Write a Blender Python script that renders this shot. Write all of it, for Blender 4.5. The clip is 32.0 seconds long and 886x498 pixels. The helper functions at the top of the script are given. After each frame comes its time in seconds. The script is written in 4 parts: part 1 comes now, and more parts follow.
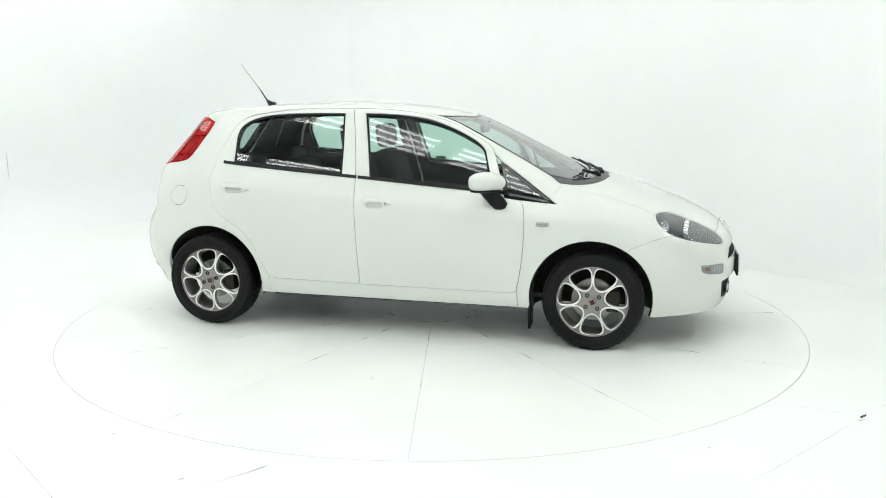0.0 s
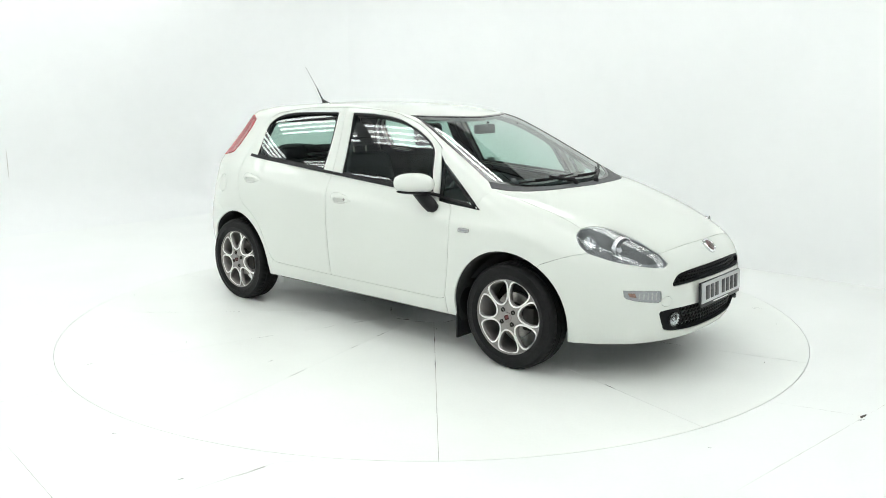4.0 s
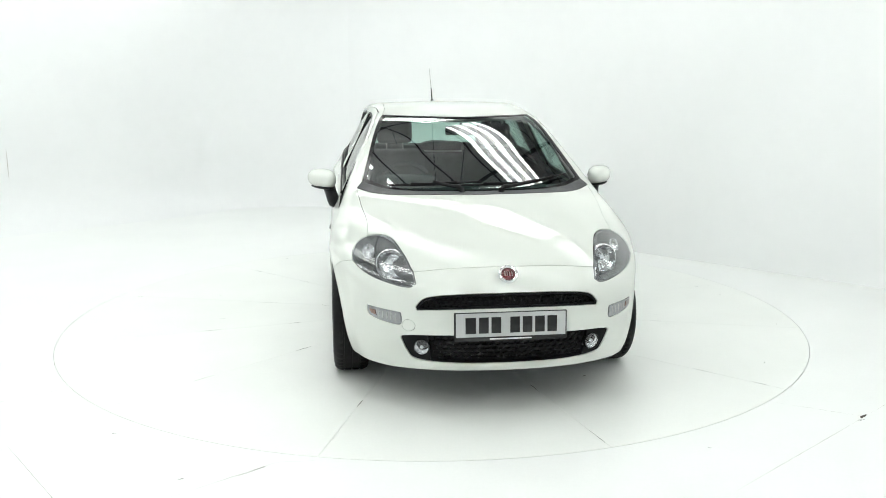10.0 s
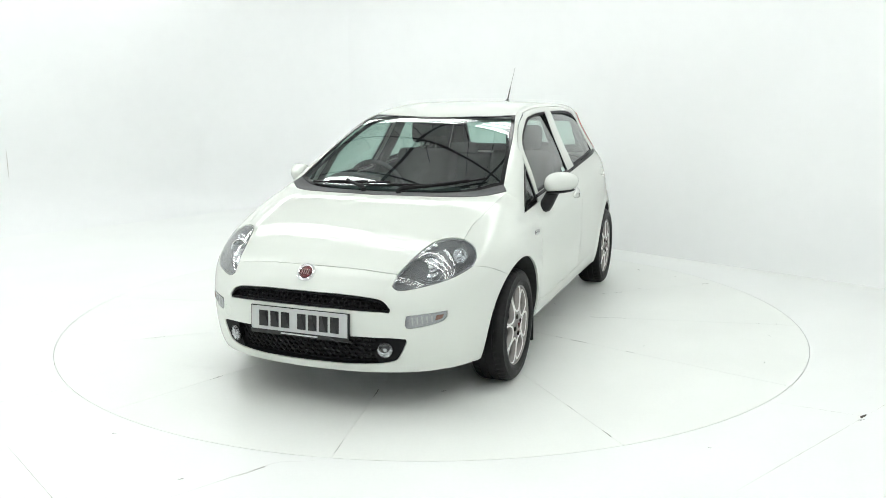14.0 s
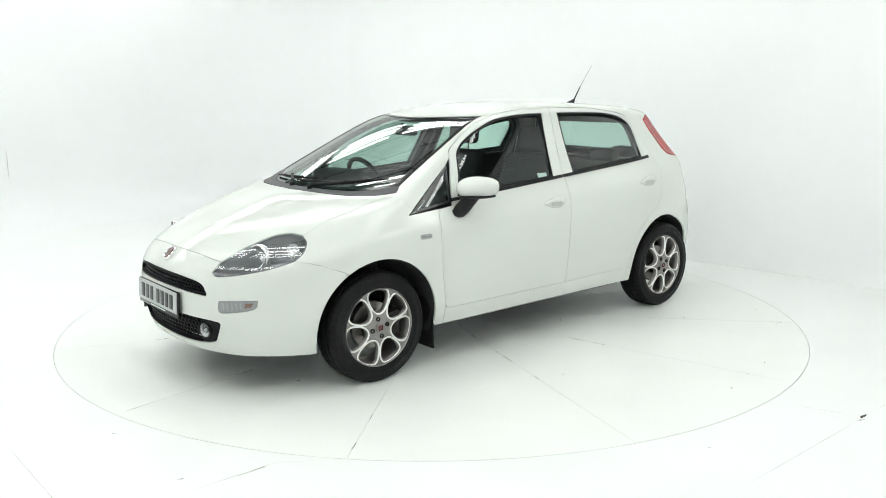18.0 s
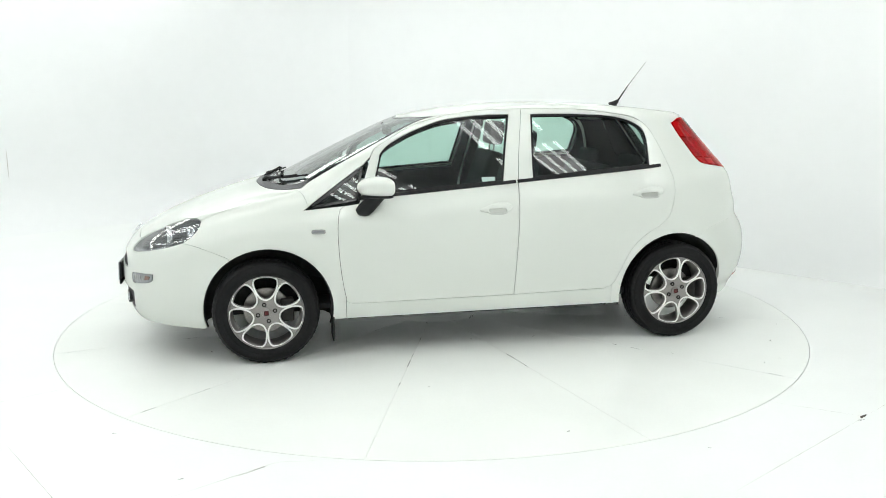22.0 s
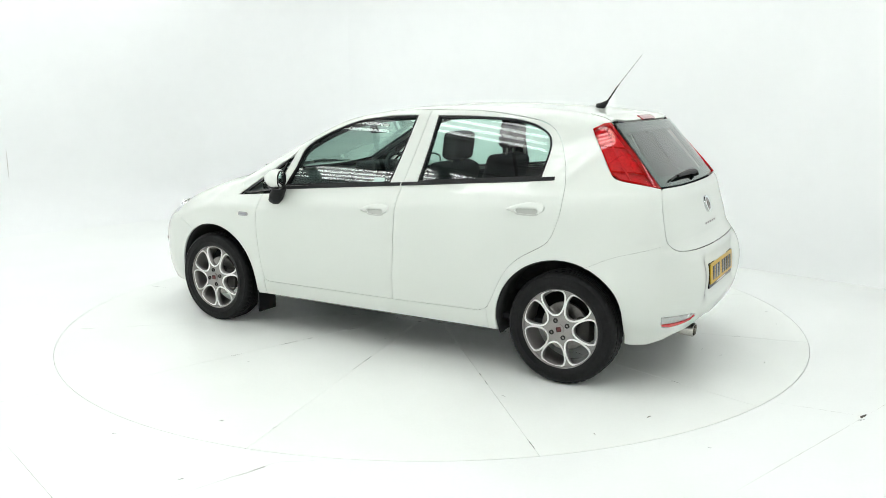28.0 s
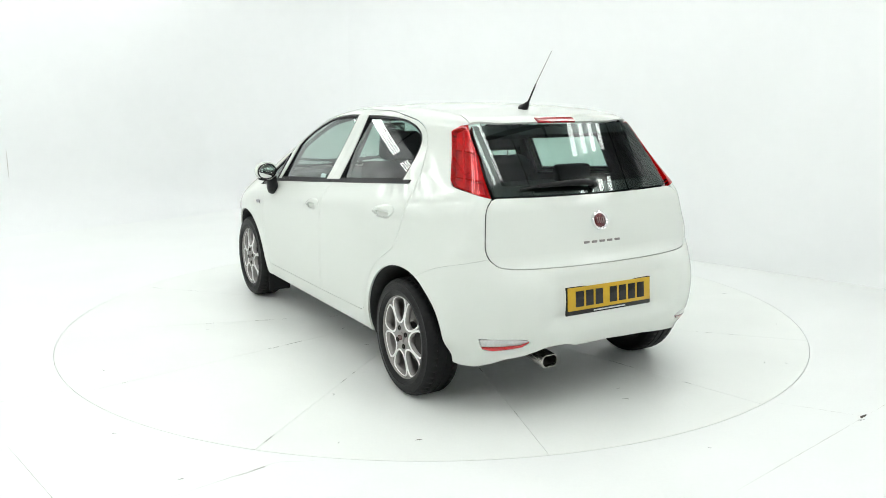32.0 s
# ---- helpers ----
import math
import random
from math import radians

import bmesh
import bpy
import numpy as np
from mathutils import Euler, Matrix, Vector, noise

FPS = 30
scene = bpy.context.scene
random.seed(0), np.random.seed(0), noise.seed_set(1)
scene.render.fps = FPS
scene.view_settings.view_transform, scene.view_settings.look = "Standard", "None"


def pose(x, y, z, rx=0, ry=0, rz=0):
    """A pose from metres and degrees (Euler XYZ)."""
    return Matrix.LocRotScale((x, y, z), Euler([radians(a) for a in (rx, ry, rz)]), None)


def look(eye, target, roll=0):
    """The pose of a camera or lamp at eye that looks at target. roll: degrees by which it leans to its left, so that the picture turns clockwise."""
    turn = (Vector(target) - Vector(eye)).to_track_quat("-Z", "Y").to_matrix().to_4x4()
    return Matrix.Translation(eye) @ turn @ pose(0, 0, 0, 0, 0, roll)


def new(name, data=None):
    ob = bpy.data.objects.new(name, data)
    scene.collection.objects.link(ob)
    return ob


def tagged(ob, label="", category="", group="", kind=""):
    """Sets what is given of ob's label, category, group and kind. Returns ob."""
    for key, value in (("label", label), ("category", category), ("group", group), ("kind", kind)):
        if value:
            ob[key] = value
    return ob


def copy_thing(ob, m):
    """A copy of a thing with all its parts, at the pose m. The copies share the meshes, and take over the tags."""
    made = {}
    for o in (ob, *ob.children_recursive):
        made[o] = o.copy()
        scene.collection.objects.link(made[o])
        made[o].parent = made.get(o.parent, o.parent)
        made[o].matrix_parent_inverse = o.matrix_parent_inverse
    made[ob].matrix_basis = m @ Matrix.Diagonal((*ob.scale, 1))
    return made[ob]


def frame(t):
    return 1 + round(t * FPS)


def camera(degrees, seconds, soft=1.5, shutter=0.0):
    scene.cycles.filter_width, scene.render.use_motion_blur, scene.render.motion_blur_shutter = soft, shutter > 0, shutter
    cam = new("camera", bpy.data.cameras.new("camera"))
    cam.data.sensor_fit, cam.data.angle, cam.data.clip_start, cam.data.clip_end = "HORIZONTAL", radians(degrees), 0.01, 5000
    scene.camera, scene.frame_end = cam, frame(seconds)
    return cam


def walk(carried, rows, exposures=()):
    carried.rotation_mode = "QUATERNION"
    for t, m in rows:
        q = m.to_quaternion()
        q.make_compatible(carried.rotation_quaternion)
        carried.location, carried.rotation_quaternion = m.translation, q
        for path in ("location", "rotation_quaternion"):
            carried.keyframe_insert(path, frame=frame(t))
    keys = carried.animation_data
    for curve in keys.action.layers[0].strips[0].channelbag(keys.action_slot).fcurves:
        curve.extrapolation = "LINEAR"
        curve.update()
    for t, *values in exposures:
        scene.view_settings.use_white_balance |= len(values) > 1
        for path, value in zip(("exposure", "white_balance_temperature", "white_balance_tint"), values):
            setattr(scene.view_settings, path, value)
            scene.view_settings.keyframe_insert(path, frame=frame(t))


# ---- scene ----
from mathutils.geometry import delaunay_2d_cdt

cam = camera(56.54, 32.0, soft=0.9)
EYE = look((0.000, -5.706, 1.520), (0.071, 0.190, 0.410), -0.11)
walk(cam, [(0, EYE), (32, EYE)])
CAR_AT = (-0.100, 0.138)  # the middle of the wheelbase, from the turntable's axis

# ---- light: a white studio under rows of four-tube fittings, in a darker hall ----
world = bpy.data.worlds.new("world")
scene.world = world
world.use_nodes = True
world.node_tree.nodes["Background"].inputs[0].default_value = (.9, .95, 1, 1)
world.node_tree.nodes["Background"].inputs[1].default_value = .02
scene.view_settings.exposure = 0.0


# ---- materials ----
def material(name, color, rough=.5, metal=0.0, grain=0.0, grain_size=40.0, stain=0.0, stain_size=3.0, bump=0.0, bump_size=200.0, coat=0.0, spread=0.0, glow=0.0, through_=0.0, ior=1.45, sheen=.5):
    m = bpy.data.materials.new(name)
    m.use_nodes = True
    nt = m.node_tree
    b = nt.nodes["Principled BSDF"]
    link = nt.links.new

    def node(kind, **values):
        n = nt.nodes.new(kind)
        for k, v in values.items():
            n.inputs[k.replace("_", " ")].default_value = v
        return n
    b.inputs["Roughness"].default_value, b.inputs["Metallic"].default_value = rough, metal
    b.inputs["Coat Weight"].default_value, b.inputs["Coat Roughness"].default_value = coat, .02
    b.inputs["Transmission Weight"].default_value, b.inputs["IOR"].default_value = through_, ior
    b.inputs["Specular IOR Level"].default_value = sheen
    place = nt.nodes.new("ShaderNodeTexCoord").outputs["Object"]
    rgb = nt.nodes.new("ShaderNodeRGB")
    rgb.outputs[0].default_value = (*color, 1)
    out = rgb.outputs[0]
    for amount, size, detail in ((grain, grain_size, 3), (stain, stain_size, 6)):
        if amount:
            n = node("ShaderNodeTexNoise", Scale=size, Detail=detail)
            link(place, n.inputs["Vector"])
            r = node("ShaderNodeMapRange", From_Min=.3, From_Max=.7, To_Min=1 - amount, To_Max=1 + amount * .4)
            link(n.outputs["Fac"], r.inputs["Value"])
            h = node("ShaderNodeVectorMath")
            h.operation = "SCALE"
            link(out, h.inputs[0])
            link(r.outputs[0], h.inputs["Scale"])
            out = h.outputs[0]
    if spread:
        o = nt.nodes.new("ShaderNodeObjectInfo")
        r = node("ShaderNodeMapRange", To_Min=1 - spread, To_Max=1)
        link(o.outputs["Random"], r.inputs["Value"])
        h = node("ShaderNodeVectorMath")
        h.operation = "SCALE"
        link(out, h.inputs[0])
        link(r.outputs[0], h.inputs["Scale"])
        out = h.outputs[0]
    link(out, b.inputs["Base Color"])
    if bump:
        n = node("ShaderNodeTexNoise", Scale=bump_size, Detail=2)
        link(place, n.inputs["Vector"])
        u = node("ShaderNodeBump", Strength=bump, Distance=.002)
        link(n.outputs["Fac"], u.inputs["Height"])
        link(u.outputs[0], b.inputs["Normal"])
    if glow:
        link(out, b.inputs["Emission Color"])
        b.inputs["Emission Strength"].default_value = glow
    return m


def thin_glass(name, tint, gloss=.004, least=.10):
    """A pane: what it lets through is tinted, what it mirrors follows the angle."""
    m = bpy.data.materials.new(name)
    m.use_nodes = True
    nt = m.node_tree
    nt.nodes.remove(nt.nodes["Principled BSDF"])
    t, g, mix = (nt.nodes.new("ShaderNode" + k) for k in ("BsdfTransparent", "BsdfGlossy", "MixShader"))
    t.inputs[0].default_value = (*tint, 1)
    g.inputs["Roughness"].default_value = gloss
    w, p, r = (nt.nodes.new("ShaderNode" + k) for k in ("LayerWeight", "Math", "MapRange"))
    p.operation = "POWER"
    p.inputs[1].default_value = 3.4
    r.inputs["To Min"].default_value = least
    nt.links.new(w.outputs["Facing"], p.inputs[0])
    nt.links.new(p.outputs[0], r.inputs["Value"])
    nt.links.new(r.outputs[0], mix.inputs[0])
    nt.links.new(t.outputs[0], mix.inputs[1])
    nt.links.new(g.outputs[0], mix.inputs[2])
    nt.links.new(mix.outputs[0], nt.nodes["Material Output"].inputs[0])
    return m


PAINT = material("white_car_paint", (.735, .76, .715), .5, coat=.85, sheen=0.0, grain=.012, grain_size=300)
PLASTIC = material("black_plastic", (.012, .012, .013), .45, sheen=.25, grain=.25, grain_size=120, bump=.2, bump_size=900)
GREY_PLASTIC = material("grey_plastic", (.09, .09, .095), .55, grain=.2, bump=.25, bump_size=800)
GLOSS_BLACK = material("gloss_black", (.012, .012, .013), .12)
RUBBER = material("tyre_rubber", (.009, .009, .0095), .5, sheen=.22, grain=.3, grain_size=60, stain=.25, stain_size=9, bump=.3, bump_size=500)
ALLOY = material("machined_alloy", (.88, .87, .86), .34, .35, grain=.06, grain_size=200)
ALLOY_DARK = material("grey_alloy_paint", (.30, .285, .275), .38, .7, grain=.08, grain_size=200)
CHROME = material("chrome", (.86, .87, .88), .08, 1.0, grain=.02)
STEEL = material("brake_steel", (.30, .285, .27), .35, 1.0, grain=.2, grain_size=90)
TIP_STEEL = material("satin_tip_steel", (.50, .48, .45), .22, 1.0, grain=.08, grain_size=120)
SOOT = material("sooty_metal", (.02, .018, .016), .7, grain=.3)
CABIN_DARK = material("dark_trim", (.028, .029, .032), .75, sheen=.3, grain=.2, grain_size=150, bump=.1, bump_size=600)
CLOTH = material("seat_cloth", (.022, .023, .026), .9, grain=.35, grain_size=260, bump=.2, bump_size=500)
LINER = material("roof_lining", (.42, .42, .40), .9, grain=.05, grain_size=300)
UNDER = material("underbody", (.035, .035, .035), .8, grain=.3)
RED_LENS = material("red_lens", (.52, .006, .010), .1, coat=1.0, grain=.1, grain_size=60)
DARK_RED_LENS = material("dark_red_lens", (.33, .008, .014), .1, coat=1.0, grain=.1, grain_size=60)
LAMP_MIRROR = material("lamp_mirror", (.93, .93, .94), .12, 1.0, grain=.25, grain_size=140)
AMBER_REFLECTION = material("amber_reflection", (.17, .085, .06), .2, .3, grain=.4, grain_size=90, coat=1.0)
CLEAR_LENS = material("clear_lens", (.52, .52, .52), .15, .6, grain=.2, grain_size=120, coat=1.0)
DIM_LENS = material("grey_lens", (.30, .31, .32), .14, .5, grain=.2, grain_size=120, coat=1.0)
GRILLE_BLACK = material("grille_black", (.006, .006, .007), .5, sheen=.15)
FOG_BOWL = material("fog_lamp_bowl", (.62, .63, .64), .2, .8, grain=.4, grain_size=150)
LAMP_RIM = material("grey_lamp_rim", (.34, .345, .355), .2, .7)
LAMP_BOWL = material("lamp_bowl", (.24, .244, .25), .22, .6, grain=.1)
TAIL_BOWL = material("tail_lamp_bowl", (.66, .63, .63), .45, .2, grain=.1)
LABEL_FILM = material("pale_green_film", (.48, .62, .58), .4, grain=.1, grain_size=90)
GREY_FILM = material("grey_plate_film", (.50, .51, .51), .35, grain=.02)
YELLOW_FILM = material("yellow_plate_film", (.58, .36, .02), .35, grain=.03)
WHITE_FILM = material("white_film", (.75, .76, .76), .4)
BADGE_RED = material("badge_red", (.12, .008, .012), .25, .4, coat=1.0)
GLASS = thin_glass("green_glass", (.68, .86, .80), least=.165)
SIDE_GLASS = thin_glass("green_side_glass", (.70, .86, .80), least=.08)
GLASS_DARK = thin_glass("dark_glass", (.66, .80, .75), least=.075)
TAIL_GLASS = thin_glass("red_clear_glass", (.94, .024, .055), least=.07)
SMOKED_BOWL = material("smoked_bowl", (.62, .58, .58), .3, .5, grain=.2, grain_size=80)
PINK_BOWL = material("pinkish_bowl", (.85, .70, .66), .3, .2, grain=.15, grain_size=80)
SLOT_SHADE = material("slot_shade_grey", (.54, .55, .52), .5)
LAMP_GLASS = thin_glass("lamp_glass", (.94, .96, .97))
FLOOR_PAINT = material("white_floor_paint", (.92, .935, .92), .35, grain=.012, grain_size=60, stain=.03, stain_size=1.3, bump=.05, bump_size=40)
DISC_PAINT = material("white_turntable_paint", (.92, .94, .908), .33, grain=.012, grain_size=60, stain=.035, stain_size=1.6, spread=.012, bump=.05, bump_size=40)
WALL_PAINT = material("white_wall_paint", (.92, .93, .93), .8, grain=.008, grain_size=8, stain=.02, stain_size=.7, bump=.08, bump_size=30)
JOINT = material("dirty_joint", (.50, .46, .41), .9, grain=.5, grain_size=14, stain=.5, stain_size=3)
CRACK = material("dark_crack", (.10, .09, .08), .9, grain=.5, grain_size=50)
HALL_ROOF = material("grey_roof_sheet", (.78, .79, .79), .7, grain=.1, grain_size=5, stain=.3, stain_size=.6)
HALL_STEEL = material("dark_roof_steel", (.05, .05, .052), .6)
TUBE = material("lit_tube", (.968, 1, .978), .5, glow=6.62)
FITTING = material("white_fitting", (.8, .8, .8), .5)


# ---- the form of the car's body: one smooth solid, x forward, y to its left, z up ----
def spline(knots):
    """A natural cubic through (a, b) pairs, straight beyond its ends."""
    xs, ys = np.array(sorted(knots), float).T
    n, h = len(xs), np.diff(xs)
    A, b = np.eye(n), np.zeros(n)
    for i in range(1, n - 1):
        A[i, i - 1:i + 2] = h[i - 1], 2 * (h[i - 1] + h[i]), h[i]
        b[i] = 6 * ((ys[i + 1] - ys[i]) / h[i] - (ys[i] - ys[i - 1]) / h[i - 1])
    m = np.linalg.solve(A, b)

    def at(x):
        x = np.asarray(x, float)
        c = np.clip(x, xs[0], xs[-1])
        i = np.clip(np.searchsorted(xs, c) - 1, 0, n - 2)
        d, e, w = c - xs[i], xs[i + 1] - c, h[i]
        y = (m[i] * e**3 + m[i + 1] * d**3) / (6 * w) + (ys[i] / w - m[i] * w / 6) * e + (ys[i + 1] / w - m[i + 1] * w / 6) * d
        s0 = (ys[1] - ys[0]) / h[0] - m[1] * h[0] / 6
        s1 = (ys[-1] - ys[-2]) / h[-1] + m[-2] * h[-1] / 6
        return y + np.where(x < xs[0], (x - xs[0]) * s0, 0) + np.where(x > xs[-1], (x - xs[-1]) * s1, 0)
    return at


def smax(a, b, k):
    return np.maximum(a, b) + np.maximum(k - np.abs(a - b), 0) ** 2 / (4 * k)


def TAIL(z):
    """The rear end's line: bumper, tailgate and the sloping rear window, blended."""
    low = -smax(-BUMPER(z), -GATE(np.maximum(z, .70)), .016)
    return smax(low, -1.728 + .862 * (z - 1.04) - .07 * (z - 1.04) ** 2, .014)


def ramp(x, a, b):
    t = np.clip((x - a) / (b - a), 0, 1)
    return t * t * (3 - 2 * t)


SECTION = spline([(.18, .772), (.23, .795), (.30, .817), (.45, .836), (.65, .843), (.80, .840), (.88, .8275), (.94, .798), (1.06, .7385), (1.22, .657), (1.40, .557), (1.5, .497)])
HOOD = spline([(1.0, .99), (1.1, .99), (1.25, .978), (1.38, .953), (1.56, .899), (1.75, .832), (1.90, .766), (2.0, .712), (2.06, .67), (2.12, .60)])
CABIN = spline([(-1.7, 1.30), (-1.45, 1.392), (-1.29, 1.418), (-1.1, 1.443), (-.86, 1.460), (-.6, 1.469), (-.4, 1.468), (-.2, 1.458), (0, 1.440), (.2, 1.411), (.38, 1.370), (.5, 1.322), (.73, 1.213), (1.0, 1.080), (1.3, .925)])
NOSE = spline([(.16, 2.00), (.23, 2.065), (.30, 2.096), (.40, 2.115), (.50, 2.117), (.60, 2.102), (.68, 2.064), (.76, 1.99)])
BUMPER = spline([(.20, -1.765), (.27, -1.835), (.36, -1.896), (.48, -1.930), (.60, -1.930), (.67, -1.906), (.73, -1.862), (.80, -1.79)])
GATE = spline([(.70, -1.853), (.80, -1.826), (.90, -1.795), (1.0, -1.759), (1.06, -1.735)])


def solid(p):
    """Below zero inside the body, above it outside."""
    x, y, z = p[..., 0], np.abs(p[..., 1]), p[..., 2]
    fore = x + .24 * y**2 + (.52 + .14 * (1 - ramp(z, .7, .95))) * y**4
    glass = ramp(z, .86, 1.10)
    aft = x - (.085 - .005 * glass) * y**2 - (1.85 - .60 * ramp(z, .22, .38) - .65 * ramp(z, .62, .85) - .45 * glass) * y**6
    niche = .036 * ramp(.45 - y, 0, .15) * ramp(z, .40, .49) * ramp(.72 - z, 0, .09)
    lift = (-.084 * x) * ramp(z, .5, .86)
    wide = SECTION(z - lift) - (.24 * np.maximum(0, -.84 - x) ** 2) * (.3 + .7 * ramp(z, .5, 1.0)) - .30 * np.maximum(0, x - 1.15) ** 2
    back = np.maximum(-smax(x - 1, -2.15 + 0 * x, .5), 0)
    wide = wide - (.012 * back + .009 * back**2) * .8 * ramp(z - lift, .72, 1.15) * (1 - ramp(z - lift, 1.15, 1.52))
    arch = np.minimum(np.hypot(x - 1.24, z - .305), np.hypot(x + 1.25, z - .305))
    wide = wide + .005 * np.exp(-((arch - .365) / .05) ** 2)
    side = y - wide
    top = z - HOOD(fore)
    roof = z - CABIN(x + .12 * y**2 + .16 * y**4) + .06 * y**2
    top = -smax(-top, -roof, .015)
    front = fore - NOSE(z)
    rear = TAIL(z) + niche - aft
    f = smax(side, top, .06)
    f = smax(f, front, .06)
    return smax(f, rear, .055)


def normal(p, e=1e-3):
    g = np.stack([solid(p + d) - solid(p - d) for d in np.eye(3) * e], -1)
    return g / np.linalg.norm(g, axis=-1, keepdims=True)


def meet(a, b):
    """Where the way from a (inside) to b (outside) leaves the body."""
    a, b = np.broadcast_arrays(np.asarray(a, float), np.asarray(b, float))
    lo, hi = np.zeros(a.shape[:-1]), np.ones(a.shape[:-1])
    for _ in range(32):
        m = (lo + hi) / 2
        out = solid(a + (b - a) * m[..., None]) > 0
        hi, lo = np.where(out, m, hi), np.where(out, lo, m)
    return a + (b - a) * hi[..., None]


# ways to lay a flat outline on the body
def on_side(q, s=1):
    """(x, z), seen from the side."""
    a = np.stack([q[:, 0], 0 * q[:, 0], q[:, 1]], -1)
    return meet(a, a + [0, 1.2 * s, 0])


def on_top(q):
    """(x, y), seen from above."""
    a = np.stack([q[:, 0], q[:, 1], 0 * q[:, 0] + .45], -1)
    return meet(a, a + [0, 0, 1.3])


ARC = .0145  # metres to a degree, round the ends


def on_front(q):
    """(way round in metres, z), seen all round the front."""
    b = np.radians(q[:, 0] / ARC)
    a = np.stack([0 * b + 1.15, 0 * b, q[:, 1]], -1)
    return meet(a, a + np.stack([np.cos(b), np.sin(b), 0 * b], -1) * 1.4)


def on_rear(q):
    b = np.radians(q[:, 0] / ARC)
    a = np.stack([0 * b - 1.0, 0 * b, q[:, 1]], -1)
    return meet(a, a + np.stack([-np.cos(b), np.sin(b), 0 * b], -1) * 1.4)


TURN_ARC = .0094


def on_round(q):
    """(x, way round in metres) about a line along the car inside its left flank."""
    b = np.radians(q[:, 1] / TURN_ARC)
    a = np.stack([q[:, 0], 0 * b + .30, 0 * b + .55], -1)
    return meet(a, a + np.stack([0 * b, np.cos(b), np.sin(b)], -1) * 1.2)
# ---- end of the form ----


# ---- making parts ----
def part(name, bm, mat, parent=None, label="", smooth=True):
    me = bpy.data.meshes.new(name)
    for f in bm.faces:
        f.smooth = smooth
    bm.to_mesh(me)
    bm.free()
    me.materials.append(mat)
    ob = new(name, me)
    ob.parent = parent
    if label:
        tagged(ob, label)
    return ob


def empty(name, at=(0, 0, 0), parent=None):
    ob = new(name)
    ob.empty_display_size = .1
    ob.location = at
    ob.parent = parent
    return ob


def sharpen(bm, degrees=35):
    for e in bm.edges:
        if len(e.link_faces) == 2 and e.calc_face_angle(0) > radians(degrees):
            e.smooth = False
    return bm


def box(size, at=(0, 0, 0), bevel=0.0, seg=2, m=None):
    bm = bmesh.new()
    bmesh.ops.create_cube(bm, size=1, matrix=Matrix.Translation(at) @ (m or Matrix()) @ Matrix.Diagonal((*size, 1)))
    if bevel:
        bmesh.ops.bevel(bm, geom=bm.edges[:], offset=bevel, segments=seg, profile=.6, affect="EDGES")
    return sharpen(bm, 50)


def joined(*bms):
    out = bms[0]
    for b in bms[1:]:
        me = bpy.data.meshes.new("tmp")
        b.to_mesh(me)
        b.free()
        out.from_mesh(me)
        bpy.data.meshes.remove(me)
    return out


def lathe(profile, n=48, m=None, close=False):
    """Turn (radius, height) pairs about the z axis."""
    bm = bmesh.new()
    rings = []
    for r, z in profile:
        if r < 1e-6:
            rings.append([bm.verts.new((0, 0, z))])
        else:
            rings.append([bm.verts.new((r * math.cos(2 * math.pi * k / n), r * math.sin(2 * math.pi * k / n), z)) for k in range(n)])
    pairs = list(zip(rings, rings[1:])) + ([(rings[-1], rings[0])] if close else [])
    for a, b in pairs:
        for k in range(n):
            q = [a[k % len(a)], a[(k + 1) % len(a)], b[(k + 1) % len(b)], b[k % len(b)]]
            q = list(dict.fromkeys(q))
            if len(q) > 2:
                bm.faces.new(q)
    if m:
        bm.transform(m)
    bmesh.ops.recalc_face_normals(bm, faces=bm.faces[:])
    return sharpen(bm, 40)


def tube(points, radius, n=8, closed=False, caps=True):
    """A round bar along points; radius: one, or one a point."""
    pts = [Vector(p) for p in points]
    radii = radius if isinstance(radius, (list, tuple)) else [radius] * len(pts)
    bm = bmesh.new()
    rings, up = [], None
    for i, p in enumerate(pts):
        a = pts[(i - 1) % len(pts)] if closed or i else p
        b = pts[(i + 1) % len(pts)] if closed or i < len(pts) - 1 else p
        d = (b - a).normalized()
        if up is None:
            up = d.orthogonal().normalized()
        up = (up - d * up.dot(d)).normalized()
        w = d.cross(up)
        rings.append([bm.verts.new(p + (up * math.cos(2 * math.pi * k / n) + w * math.sin(2 * math.pi * k / n)) * radii[i]) for k in range(n)])
    for a, b in list(zip(rings, rings[1:])) + ([(rings[-1], rings[0])] if closed else []):
        for k in range(n):
            bm.faces.new((a[k], a[(k + 1) % n], b[(k + 1) % n], b[k]))
    if caps and not closed:
        bm.faces.new(rings[0][::-1])
        bm.faces.new(rings[-1])
    bmesh.ops.recalc_face_normals(bm, faces=bm.faces[:])
    return sharpen(bm, 60)


def smooth_line(pts, n=8):
    """A rounded line through points (Catmull-Rom)."""
    p = [np.array(q, float) for q in pts]
    p = [2 * p[0] - p[1]] + p + [2 * p[-1] - p[-2]]
    out = []
    for a, b, c, d in zip(p, p[1:], p[2:], p[3:]):
        for k in range(n):
            t = k / n
            out.append(.5 * (2 * b + (c - a) * t + (2 * a - 5 * b + 4 * c - d) * t**2 + (3 * b - a - 3 * c + d) * t**3))
    return out + [p[-2]]


